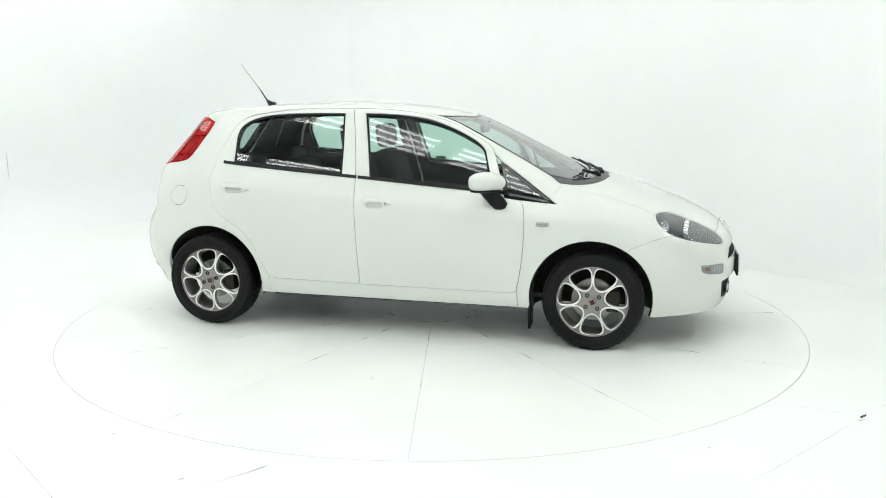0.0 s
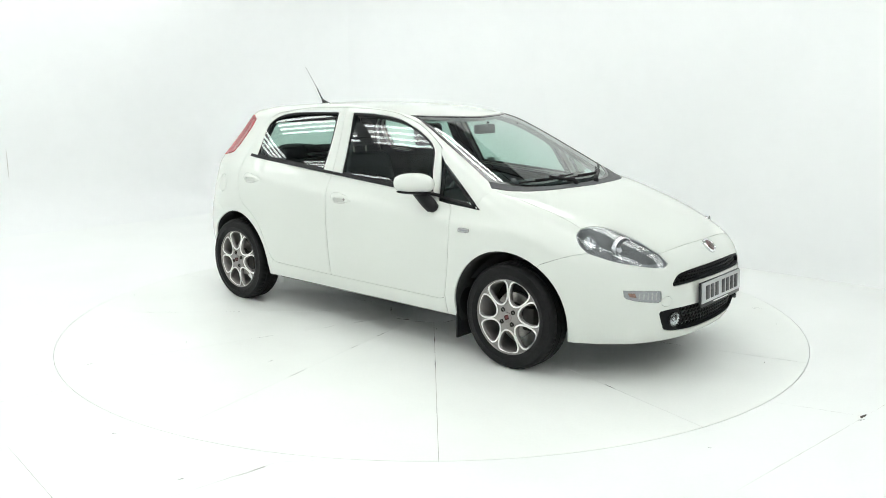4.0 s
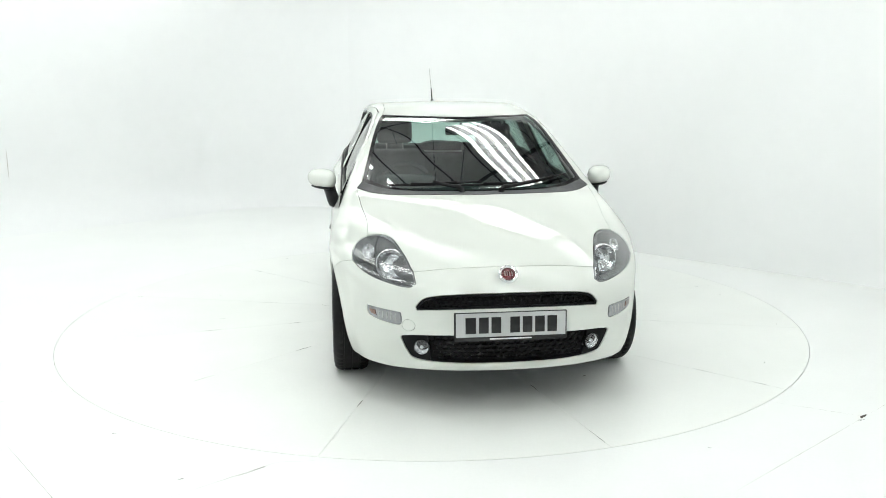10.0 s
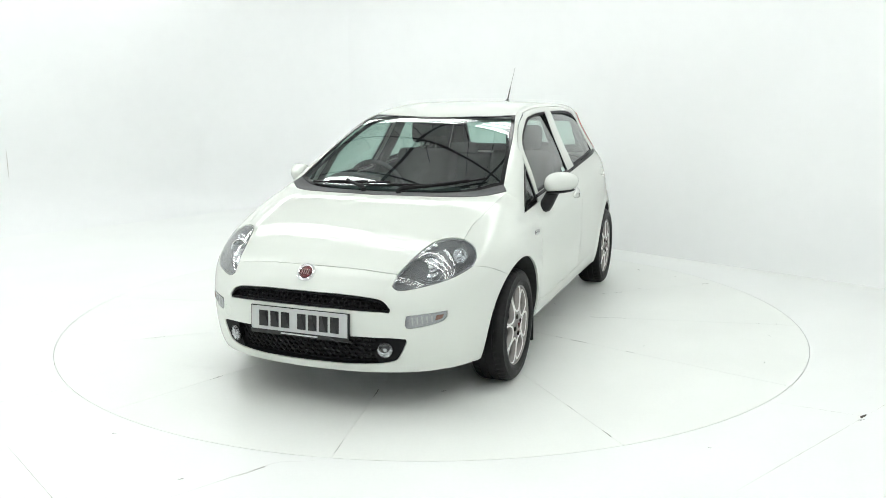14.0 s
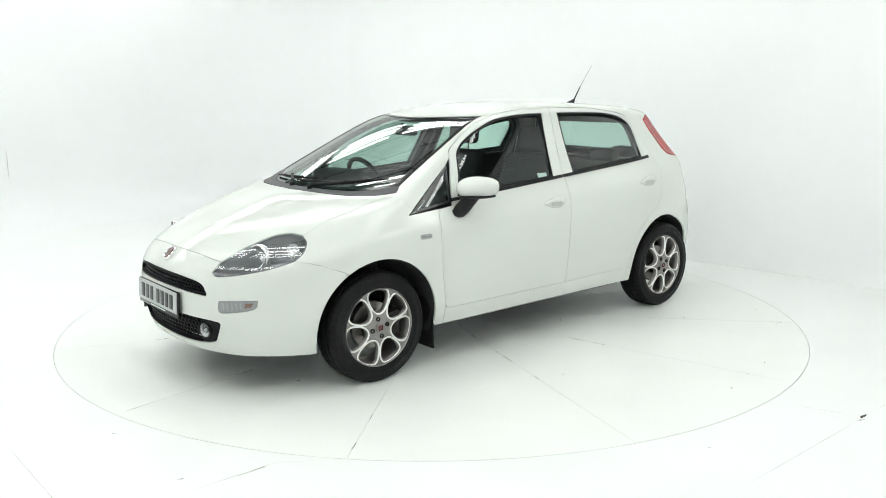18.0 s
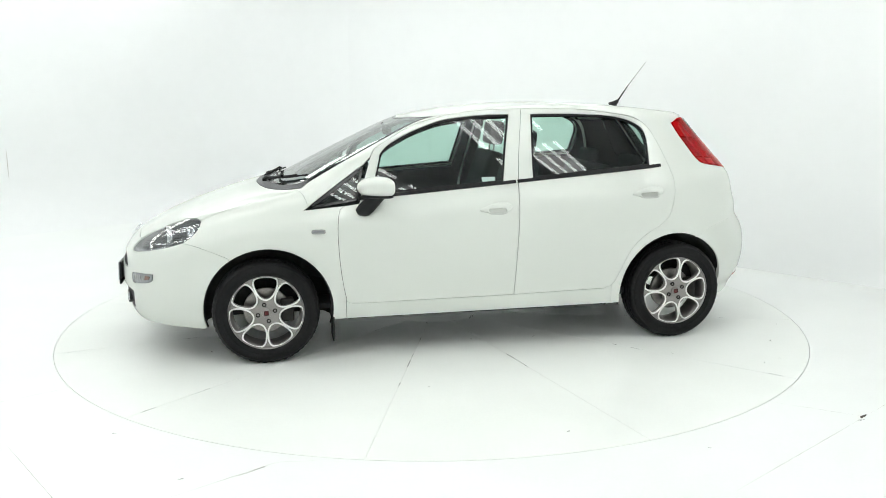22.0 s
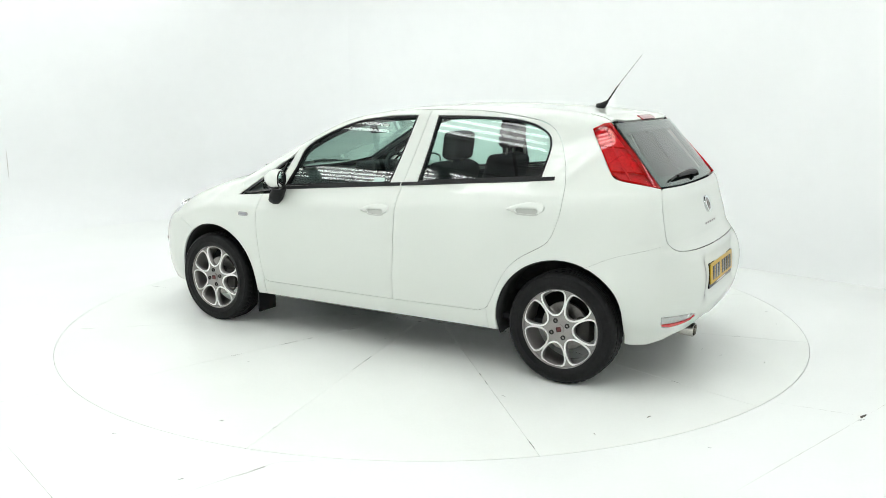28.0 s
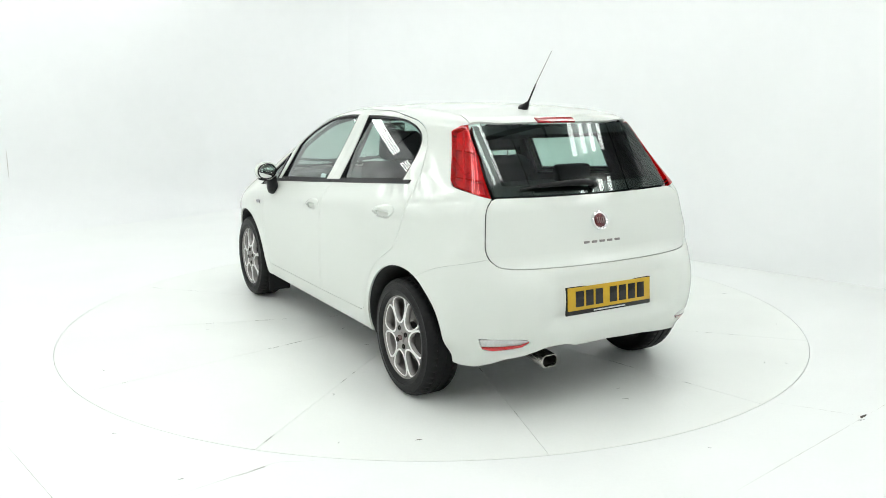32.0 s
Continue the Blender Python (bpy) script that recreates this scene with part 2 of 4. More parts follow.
def ring(pts, n=6):
    """A rounded closed line through points."""
    p = [np.array(q, float) for q in pts]
    out = []
    for i in range(len(p)):
        a, b, c, d = p[i - 1], p[i], p[(i + 1) % len(p)], p[(i + 2) % len(p)]
        for k in range(n):
            t = k / n
            out.append(.5 * (2 * b + (c - a) * t + (2 * a - 5 * b + 4 * c - d) * t**2 + (3 * b - a - 3 * c + d) * t**3))
    return np.array(out)


def even(pts, step, closed=True):
    """The same line with points at even steps, corners kept."""
    p = [np.array(q, float) for q in pts]
    out = []
    for a, b in zip(p, p[1:] + (p[:1] if closed else [])):
        n = max(1, int(np.ceil(np.linalg.norm(b - a) / step)))
        out += [a + (b - a) * k / n for k in range(n)]
    return np.array(out if closed else out + [p[-1]])


def area(p):
    return .5 * np.sum(p[:, 0] * np.roll(p[:, 1], -1) - np.roll(p[:, 0], -1) * p[:, 1])


def shrink(p, d, weld=None):
    """Move a closed outline inwards by d, but for the points that weld picks."""
    p = p if area(p) > 0 else p[::-1]
    keep = np.linalg.norm(p - np.roll(p, 1, 0), axis=1) > 1e-6
    p = p[keep]
    e = np.roll(p, -1, 0) - p
    e = e / np.linalg.norm(e, axis=1, keepdims=True)
    n = np.stack([-e[:, 1], e[:, 0]], -1)
    m = n + np.roll(n, 1, 0)
    m = m / np.maximum(np.sum(m * n, 1, keepdims=True), .45)
    return p + m * (np.where(weld(p), 0, d)[:, None] if weld else d)


def inside(p, q):
    """Which points q lie in the outline p."""
    hit = np.zeros(len(q), bool)
    for a, b in zip(p, np.roll(p, -1, 0)):
        c = (a[1] > q[:, 1]) != (b[1] > q[:, 1])
        x = a[0] + (q[:, 1] - a[1]) * (b[0] - a[0]) / (b[1] - a[1] + 1e-12)
        hit ^= c & (q[:, 0] < x)
    return hit


def filled(outline, holes=(), step=.025):
    """Flat triangles in an outline: points, triangles, and the closed borders as index loops."""
    loops = [np.asarray(outline)] + [np.asarray(h) for h in holes]
    pts, edges, borders = [], [], []
    for l in loops:
        k = len(pts)
        pts += [tuple(q) for q in l]
        borders.append(list(range(k, k + len(l))))
        edges += [(k + i, k + (i + 1) % len(l)) for i in range(len(l))]
    lo, hi = loops[0].min(0), loops[0].max(0)
    gx, gy = np.arange(lo[0], hi[0], step), np.arange(lo[1], hi[1], step * .866)
    g = np.array([(x + (j % 2) * step / 2, y) for j, y in enumerate(gy) for x in gx]).reshape(-1, 2)
    ok = inside(loops[0], g)
    for h in loops[1:]:
        ok &= ~inside(h, g)
    g = g[ok]
    b = np.array(pts)
    if len(g):
        near = np.array([np.min(np.sum((b - q) ** 2, 1)) for q in g])
        g = g[near > (step * .55) ** 2]
    pts += [tuple(q) for q in g]
    v, _, f, ov, _, _ = delaunay_2d_cdt([Vector(q) for q in pts], edges, [], 0, 1e-7, True)
    v = np.array([tuple(q) for q in v])
    back = {}
    for i, o in enumerate(ov):
        for k in o:
            back[k] = i
    f = np.array([t for t in f if len(t) == 3])
    mid = v[f].mean(1)
    ok = inside(loops[0], mid)
    for h in loops[1:]:
        ok &= ~inside(h, mid)
    f = f[ok]
    a = np.abs(np.cross(v[f[:, 1]] - v[f[:, 0]], v[f[:, 2]] - v[f[:, 0]]))
    long = np.max([np.linalg.norm(v[f[:, i]] - v[f[:, (i + 1) % 3]], axis=1) for i in range(3)], 0)
    f = f[a / long > np.minimum(.0005, long * .04)]
    return v, f, [[back[k] for k in l] for l in borders]


def panel(name, outline, lay, mat, parent, holes=(), gap=.002, step=.025, thick=.012, out=0.0, bulge=None, label="", flip=False, weld=None, even_out=None):
    """A sheet laid on the body: the outline, in lay's flat coordinates, drawn in by gap, with its edges turned in by thick."""
    o = shrink(even(outline, step * .7), gap, weld)
    hs = [shrink(even(h, step * .5), -gap) for h in holes]
    v, f, borders = filled(o, hs, step)
    p = lay(v)
    n = normal(p)
    if even_out:
        p, n = even_out(p)
    p = p + n * out
    if bulge:
        p = p + n * bulge(v)[:, None]
    if flip:
        p, n = p * [1, -1, 1], n * [1, -1, 1]
    t = np.cross(p[f[:, 1]] - p[f[:, 0]], p[f[:, 2]] - p[f[:, 0]])
    turn = np.sum(t * n[f[:, 0]], 1) < 0
    f[turn] = f[turn][:, ::-1]
    verts, faces = [tuple(q) for q in p], [tuple(int(i) for i in t) for t in f]
    nf = len(faces)
    if thick:
        used = {(a, b) for t in faces for a, b in zip(t, t[1:] + t[:1])}
        for l in borders:
            k0 = len(verts)
            verts += [tuple(p[i] - n[i] * thick) for i in l]
            m = len(l)
            for i in range(m):
                a, b, c, d = l[i], l[(i + 1) % m], k0 + (i + 1) % m, k0 + i
                if a != b:
                    faces.append((b, a, d, c) if (a, b) in used else (a, b, c, d))
    me = bpy.data.meshes.new(name)
    me.from_pydata(verts, [], faces)
    me.update()
    me.polygons.foreach_set("use_smooth", [not bulge or i < nf for i in range(len(faces))])
    if not bulge:
        flat = np.empty(len(faces) * 3)
        me.polygons.foreach_get("normal", flat)
        flat = flat.reshape(-1, 3)
        loops = []
        for i, q in enumerate(faces):
            loops += [tuple(n[k]) for k in q] if i < nf else [tuple(flat[i])] * len(q)
        me.normals_split_custom_set(loops)
    me.materials.append(mat)
    ob = new(name, me)
    ob.parent = parent
    if label:
        tagged(ob, label)
    return ob


def side_pane(p):
    """A pane of plain even curvature, as near to the side as it can lie."""
    x, z = p[:, 0] - p[:, 0].mean(), p[:, 2] - p[:, 2].mean()
    c = np.linalg.lstsq(np.stack([1 + 0 * x, x, z, x * x, x * z, z * z], -1), p[:, 1], rcond=None)[0]
    c[3], c[5] = min(c[3], -.045), min(c[5], -.22)
    y = c[1] * x + c[2] * z + c[3] * x * x + c[4] * x * z + c[5] * z * z
    y = y + np.mean(p[:, 1] - y)
    n = np.stack([-(c[1] + 2 * c[3] * x + c[4] * z), 1 + 0 * x, -(c[2] + c[4] * x + 2 * c[5] * z)], -1)
    return np.stack([p[:, 0], y, p[:, 2]], -1), n / np.linalg.norm(n, axis=1, keepdims=True)


def rear_pane(p):
    """The same for the rear window, alike on both sides."""
    y, z = p[:, 1], p[:, 2] - p[:, 2].mean()
    c = np.linalg.lstsq(np.stack([1 + 0 * y, z, z * z, y * y, y**4], -1), p[:, 0], rcond=None)[0]
    x = c[0] + c[1] * z + c[2] * z * z + c[3] * y * y + c[4] * y**4
    n = np.stack([-1 + 0 * y, 2 * c[3] * y + 4 * c[4] * y**3, c[1] + 2 * c[2] * z], -1)
    return np.stack([x, y, p[:, 2]], -1), n / np.linalg.norm(n, axis=1, keepdims=True)


def both(name, outline, lay, mat, parent, **kw):
    """A panel on the car's left side and its mirror on the right."""
    return [panel(name, outline, lay, mat, parent, flip=f, **kw) for f in (False, True)]


# ---- the studio: white floor and walls in a dark hall, a turntable let into the floor ----
RADIUS = 2.463


def room(u, v, z=0.0):
    """u towards the near right-hand wall, v towards the far one on the left; the walls stand at 45 degrees to the view."""
    c = math.sqrt(.5)
    return Vector((u * c - v * c, u * c + v * c, z))


U1, V1, U0, V0, WALL_TOP = 2.92, 6.05, -7.5, -7.5, 4.0


def sheet(name, rows, mat, label, flip=False):
    """A smooth sheet through rows of points."""
    bm = bmesh.new()
    g = [[bm.verts.new(p) for p in r] for r in rows]
    for a, b in zip(g, g[1:]):
        for i in range(len(a) - 1):
            q = (a[i], a[i + 1], b[i + 1], b[i])
            bm.faces.new(q[::-1] if flip else q)
    return tagged(part(name, bm, mat), label, kind="structure")


def floor_mesh():
    bm = bmesh.new()
    n = 192
    rim = [(RADIUS + .0018) * Vector((math.cos(2 * math.pi * k / n), math.sin(2 * math.pi * k / n), 0)) for k in range(n)]
    top = [bm.verts.new(p) for p in rim]
    low = [bm.verts.new(p - Vector((0, 0, .05))) for p in rim]
    out = []
    c = math.sqrt(.5)
    for p in rim:
        d = p.normalized()
        du, dv = (d.x + d.y) * c, (d.y - d.x) * c
        r = min([abs(w / q) for w, q in ((U1 + .1 if du > 0 else U0, du), (V1 + .1 if dv > 0 else V0, dv)) if abs(q) > 1e-6])
        out.append(bm.verts.new(d * r))
    for k in range(n):
        j = (k + 1) % n
        bm.faces.new((top[k], out[k], out[j], top[j]))
        bm.faces.new((low[k], top[k], top[j], low[j]))
    return bm


tagged(part("floor", floor_mesh(), FLOOR_PAINT, smooth=False), "glossy white-painted concrete studio floor", kind="structure")
bm = bmesh.new()
bmesh.ops.create_circle(bm, cap_ends=True, segments=96, radius=RADIUS + .02, matrix=Matrix.Translation((0, 0, -.05)))
tagged(part("pit_floor", bm, JOINT), "dark pit below the turntable", kind="structure")

# walls: the right-hand one meets the floor in an edge, the far one in a soft cove; the corner between them is rounded
R_CORNER, R_COVE = 1.6, .55
tagged(part("wall_right", box((.15, 0.01 + V1 - R_CORNER - V0, WALL_TOP + .2), (0, 0, 0), 0, m=Matrix()), WALL_PAINT), "plain white studio wall", kind="structure")
w = bpy.data.objects["wall_right"]
w.matrix_world = Matrix.Translation(room(U1 + .075, (V1 - R_CORNER + V0) / 2, WALL_TOP / 2 - .1)) @ pose(0, 0, 0, 0, 0, 45)
a = [(U1 - R_CORNER + R_CORNER * math.cos(t), V1 - R_CORNER + R_CORNER * math.sin(t)) for t in np.linspace(0, math.pi / 2, 15)]
a = a + [(u, V1) for u in np.linspace(U1 - R_CORNER - .4, U0, 24)]
rows = []
for k in range(17):
    t = math.pi / 2 * min(k, 10) / 10
    z, back = R_COVE * (1 - math.cos(t)) + max(0, k - 10) * (WALL_TOP - R_COVE) / 6, R_COVE * (1 - math.sin(t))
    row = []
    for i, (u, v) in enumerate(a):
        s = back * (min(1, i / 14) ** 2)
        d = (0, 1) if i >= 14 else (math.cos(math.pi / 2 * i / 14), math.sin(math.pi / 2 * i / 14))
        row.append(room(u - d[0] * s, v - d[1] * s, z))
    rows.append(row)
sheet("wall_far", rows, WALL_PAINT, "white studio wall curving softly into the floor", flip=True)
# two unseen white walls behind the camera, added to bounce light back
for name, x, y, l, turn in (("wall_near", (U0 + U1) / 2, V0 - .08, U1 - U0 + .6, 45), ("wall_left", U0 - .08, (V0 + V1) / 2, V1 - V0 + .6, 135)):
    ob = tagged(part(name, box((l, .15, 5.6)), WALL_PAINT), "plain white studio wall", kind="structure")
    ob.matrix_world = Matrix.Translation(room(x, y, 2.8)) @ pose(0, 0, 0, 0, 0, turn)

# the hall's roof above: grey sheets on curved steel ribs
bm = bmesh.new()
n = 20
span = np.linspace(-11.5, 11.5, n + 1)
bow = [5.2 + 1.6 * (1 - (s / 11.5) ** 2) for s in span]
top = [[bm.verts.new((x, s, z)) for s, z in zip(span, bow)] for x in (-12, 12)]
for i in range(n):
    bm.faces.new((top[0][i], top[0][i + 1], top[1][i + 1], top[1][i]))
ALONG_WALLS = pose(0, 0, 0, 0, 0, 45)
bm.transform(ALONG_WALLS)
tagged(part("ceiling", bm, HALL_ROOF), "grey curved sheet roof of the hall", kind="structure")
for x in np.arange(-11.4, 11.5, .95):
    bm = tube([(x, s, z - .06) for s, z in zip(span, bow)], .02, 6)
    bm.transform(ALONG_WALLS)
    tagged(part("roof_rib", bm, HALL_STEEL), "thin dark curved steel roof rib", "roof rib", "ribs of the hall roof")
for s in (-3.4, .9, 3.6):
    z = 5.2 + 1.6 * (1 - (s / 11.5) ** 2) - .14
    bm = box((23, .05, .09), (0, s, z))
    bm.transform(ALONG_WALLS)
    tagged(part("purlin", bm, HALL_STEEL), "dark steel purlin below the roof", "purlin", "purlins of the hall roof")


# ceiling lights: fittings of four tubes
def fitting(tray=.40):
    e = empty("ceiling_light")
    part("tray", box((1.62, tray, .05), (0, 0, .075), .008), FITTING, e, "white metal tray")
    for y in (-.225, -.075, .075, .225):
        part("tube", box((1.52, .055, .022), (0, y, .02), .008), TUBE, e, "glowing fluorescent tube")
    for x in (-.6, .6):
        part("hanger", tube([(x, 0, .1), (x, 0, 2.6)], .006, 5), HALL_STEEL, e)
    return tagged(e, "four-tube fluorescent fitting, switched on, hung from the roof", "ceiling light", "studio ceiling lights")


# rows of fittings along the right-hand wall, end to end
first = fitting()
first.matrix_basis = Matrix.Translation(room(1.27, 0, 3.35)) @ pose(0, 0, 0, 0, 0, 135)
slim = fitting(.10)  # a narrow back, so that it lights the roof too
slim.matrix_basis = Matrix.Translation(room(1.27, 3.7, 3.35)) @ pose(0, 0, 0, 0, 0, 135)
for u in (1.27, -.45, -2.2, -3.95):
    for v in (3.7, 1.85, 0, -1.85, -3.7, -5.55):
        if (u, v) not in ((1.27, 0), (1.27, 3.7)):
            copy_thing(slim if v > 3 else first, Matrix.Translation(room(u, v, 3.35)) @ pose(0, 0, 0, 0, 0, 135))
# a row that washes the far wall; on the left-hand side an unseen one, added as fill
for u in (.9, -.9, -2.7, -4.5, -6.3):
    copy_thing(slim, Matrix.Translation(room(u, 5.2, 3.35)) @ pose(0, 0, 0, 0, 0, 45))
for v in (2.8, 0, -2.8):
    copy_thing(first, Matrix.Translation(room(-5.8, v, 3.35)) @ pose(0, 0, 0, 0, 0, 135))


# ---- the car ----
def P(*q):
    return np.array(q, float)


def D(*q):
    """Degrees round an end and heights, as flat coordinates."""
    return P(*q) * [ARC, 1]


def to_top(p):
    return p[:, :2]


def to_front(p):
    return np.stack([np.degrees(np.arctan2(p[:, 1], p[:, 0] - 1.15)) * ARC, p[:, 2]], -1)


def to_rear(p):
    return np.stack([np.degrees(np.arctan2(p[:, 1], -1.0 - p[:, 0])) * ARC, p[:, 2]], -1)


def to_round(p):
    return np.stack([p[:, 0], np.degrees(np.arctan2(p[:, 2] - .55, p[:, 1] - .30)) * TURN_ARC], -1)


def curve(q, n=6):
    return np.array(smooth_line(q, n))


def arc(cx, cz, r, a0, a1, n=26):
    a = np.radians(np.linspace(a0, a1, n))
    return np.stack([cx + r * np.cos(a), cz + r * np.sin(a)], -1)


def rear_arc(a0, a1, n=26):
    """The rear arch, drawn in towards its trailing foot."""
    d = np.linspace(a0, a1, n)
    r = .365 - .031 * ramp(d, 138, 182)
    return np.stack([-1.25 + r * np.cos(np.radians(d)), .305 + r * np.sin(np.radians(d))], -1)


def mirrored(q):
    """An outline's left half, from the top middle to the bottom middle, closed by its mirror."""
    return np.concatenate([q, (q * [-1, 1])[::-1]])


def mirrored_top(q):
    return np.concatenate([q, (q * [1, -1])[::-1]])


# seams of the left side, laid on the body
DOOR_SPLIT = curve(P((-.204, .332), (-.225, .70), (-.242, 1.00), (-.316, 1.430)))
FRONT_DOOR_FOOT = P((-.204, .332), (.757, .327))
FRONT_DOOR_EDGE = curve(P((.757, .327), (.785, .336), (.801, .361), (.825, .50), (.838, .647), (.840, .777), (.826, .865), (.800, .893)))
FRONT_DOOR_FRAME = curve(P((.712, .905), (.680, 1.02), (.645, 1.114), (.619, 1.178), (.570, 1.224), (.368, 1.331), (.20, 1.382), (.085, 1.405), (-.10, 1.424), (-.316, 1.430)))
REAR_DOOR_EDGE = curve(P((-.316, 1.430), (-.664, 1.426), (-.932, 1.395), (-1.050, 1.368), (-1.133, 1.315), (-1.192, 1.204), (-1.236, 1.060), (-1.243, .943), (-1.225, .85), (-1.196, .778), (-1.150, .733), (-1.02, .655), (-.937, .565), (-.859, .409), (-.829, .363), (-.779, .342)))
WS_EDGE = curve(P((.985, .650), (.80, .614), (.5, .557), (.22, .487)))
WS_TOP = curve(P((.22, .487), (.285, .38), (.335, .229), (.365, .1), (.372, 0)))
WS_FOOT = curve(P((1.225, 0), (1.19, .30), (1.11, .50), (.985, .650)))
COWL_EDGE = curve(P((1.295, 0), (1.262, .32), (1.19, .53), (1.03, .683)))
ROOF_EDGE = curve(P((.22, .487), (0, .462), (-.5, .455), (-.9, .462), (-1.27, .478)))
LAMP = D((26.8, .642), (28.8, .624), (34.9, .634), (44.9, .664), (53.0, .702), (55.6, .738), (56.6, .782), (55.0, .812), (49.8, .820), (42.5, .803), (34.2, .750), (28.6, .690))
HOOD_EDGE = curve(np.concatenate([P((1.03, .683), (1.29, .664), (1.46, .642)), on_front(LAMP[7:8])[:, :2]]))
LAMP_LOW, LAMP_BACK, LAMP_TOP = curve(LAMP[:5]), curve(LAMP[4:8]), curve(LAMP[7:])
BUMPER_SEAM = curve(np.concatenate([LAMP[4:5], D((58, .687), (62.4, .665), (69.6, .622))]))
HOOD_NOSE = curve(np.concatenate([LAMP[-1:], D((18.3, .706), (9, .711), (0, .712))]))
F_ARCH, R_ARCH = arc(1.24, .305, .365, 0, 360, 181), arc(-1.25, .305, .365, 0, 360, 181)
TAIL_LAMP = D((60.6, 1.338), (55.5, 1.366), (52.0, 1.370), (44.9, 1.219), (39.2, 1.040), (45.6, 1.062), (52.5, 1.082), (54.8, 1.110), (57.0, 1.210))
GATE_SIDE = curve(D((39.2, 1.040), (40.5, .99), (40.6, .90), (40.2, .80), (38.0, .748), (33.2, .724), (16.4, .715), (0, .713)))
REAR_SEAM = curve(np.concatenate([D((64.6, .640), (54.5, .711)), GATE_SIDE[21:22]]))

car = tagged(empty("car"), "white five-door hatchback with grey alloy wheels, on the turntable", "car")


def side_in(lay_to, q):
    return lay_to(on_side(P(*q) if not isinstance(q, np.ndarray) else q))


# wings, bumpers, hood, roof
TOP_SEAM = on_side(even(np.concatenate([P((-1.36, 1.352), (-1.20, 1.352)), REAR_DOOR_EDGE[20:21]]), .02, closed=False))
PILLAR_SEAM = on_top(even(np.concatenate([side_in(to_top, [(1.0, .893)]), P((1.06, .681))]), .02, closed=False))
END = on_front(BUMPER_SEAM[-1:])[0]
SEAM_ANGLE = math.degrees(math.atan2(END[2] - .305, END[0] - 1.24))
fender = np.concatenate([
    side_in(to_round, [(.805, .235), (.803, .345)]), side_in(to_round, FRONT_DOOR_EDGE[12:]),
    side_in(to_round, [(1.03, .874), (1.0, .893)]), to_round(PILLAR_SEAM)[1:], to_round(on_top(HOOD_EDGE[HOOD_EDGE[:, 0] > 1.07])),
    to_round(on_front(LAMP_BACK[::-1][1:-1])), to_round(on_front(BUMPER_SEAM)), side_in(to_round, arc(1.24, .305, .365, SEAM_ANGLE + .15, 191))])
both("front_wing", fender, on_round, PAINT, car, gap=.0007, label="white steel front wing")
half = np.concatenate([HOOD_NOSE[::-1], LAMP_LOW, BUMPER_SEAM[1:], side_in(to_front, arc(1.24, .305, .365, SEAM_ANGLE - .15, -16)), D((57, .200), (42, .216), (26, .219), (0, .217))])
GRILLE = np.concatenate([D((0, .607)), curve(D((12, .605), (20.5, .594), (24.2, .578), (26.2, .540))), D((25.8, .524)), curve(D((23, .528), (12, .536), (0, .538)))])
INTAKE = np.concatenate([D((0, .405)), curve(D((16.7, .409), (26, .404), (30.2, .396))), curve(D((30.6, .385), (29, .32), (26.8, .282), (17, .264), (0, .261)))])
INDICATOR = curve(D((42.3, .517), (38, .515), (31.5, .509), (30.4, .500), (30.4, .452), (33.5, .450), (41.2, .472), (42.3, .517)), 3)[:-1]
TOW = D(*[(-28.2 + 1.9 * math.cos(a), .449 + .028 * math.sin(a)) for a in np.linspace(0, 2 * math.pi, 22)[:-1]])
front_bumper = panel("front_bumper", mirrored(half), on_front, PAINT, car, [mirrored(GRILLE), mirrored(INTAKE), INDICATOR, INDICATOR * [-1, 1], TOW], label="white front bumper", gap=.001, thick=.02)
panel("towing_cap", TOW, on_front, PAINT, front_bumper, gap=.0008, label="round white towing cap")
hood = np.concatenate([COWL_EDGE, HOOD_EDGE[1:], to_top(on_front(LAMP_TOP[1:])), to_top(on_front(HOOD_NOSE[1:]))])
panel("bonnet", mirrored_top(hood), on_top, PAINT, car, gap=.0014, label="white bonnet")
roof_half = np.concatenate([WS_TOP[::-1], ROOF_EDGE[1:], P((-1.295, .3), (-1.30, 0))])
panel("roof", mirrored_top(roof_half), on_top, PAINT, car, gap=.0012)
SPOILER_END = to_top(on_rear(D((51.8, 1.373), (40, 1.373), (20, 1.374), (0, 1.374))))
spoiler = np.concatenate([P((-1.30, 0), (-1.295, .3), (-1.27, .478)), SPOILER_END])
panel("spoiler", mirrored_top(spoiler), on_top, PAINT, car, gap=.0012, out=.004, label="white roof spoiler")
rail = np.concatenate([
    P((1.06, .681), (1.03, .683)), WS_EDGE, ROOF_EDGE[1:], SPOILER_END[:1], to_top(TOP_SEAM),
    side_in(to_top, REAR_DOOR_EDGE[:20][::-1]), side_in(to_top, FRONT_DOOR_FRAME[::-1][:-16]), side_in(to_top, [(.672, 1.118)]), to_top(PILLAR_SEAM)[:-1]])
both("roof_rail", rail, on_top, PAINT, car, gap=.0015, weld=lambda q: ((q[:, 0] < -1.085) & (q[:, 1] > .50)) | ((q[:, 0] > .99) & (q[:, 1] > .675)), label="white roof rail and windscreen pillar")
quarter = np.concatenate([
    side_in(to_rear, [(-.835, .24)]), side_in(to_rear, REAR_DOOR_EDGE[20:][::-1][6:]), to_rear(TOP_SEAM)[::-1],
    curve(np.concatenate([TAIL_LAMP[-1:], TAIL_LAMP[:1]]))[::-1], curve(TAIL_LAMP[4:])[::-1],
    GATE_SIDE[1:21], REAR_SEAM[::-1], side_in(to_rear, arc(-1.25, .305, .365, 115, -10))])
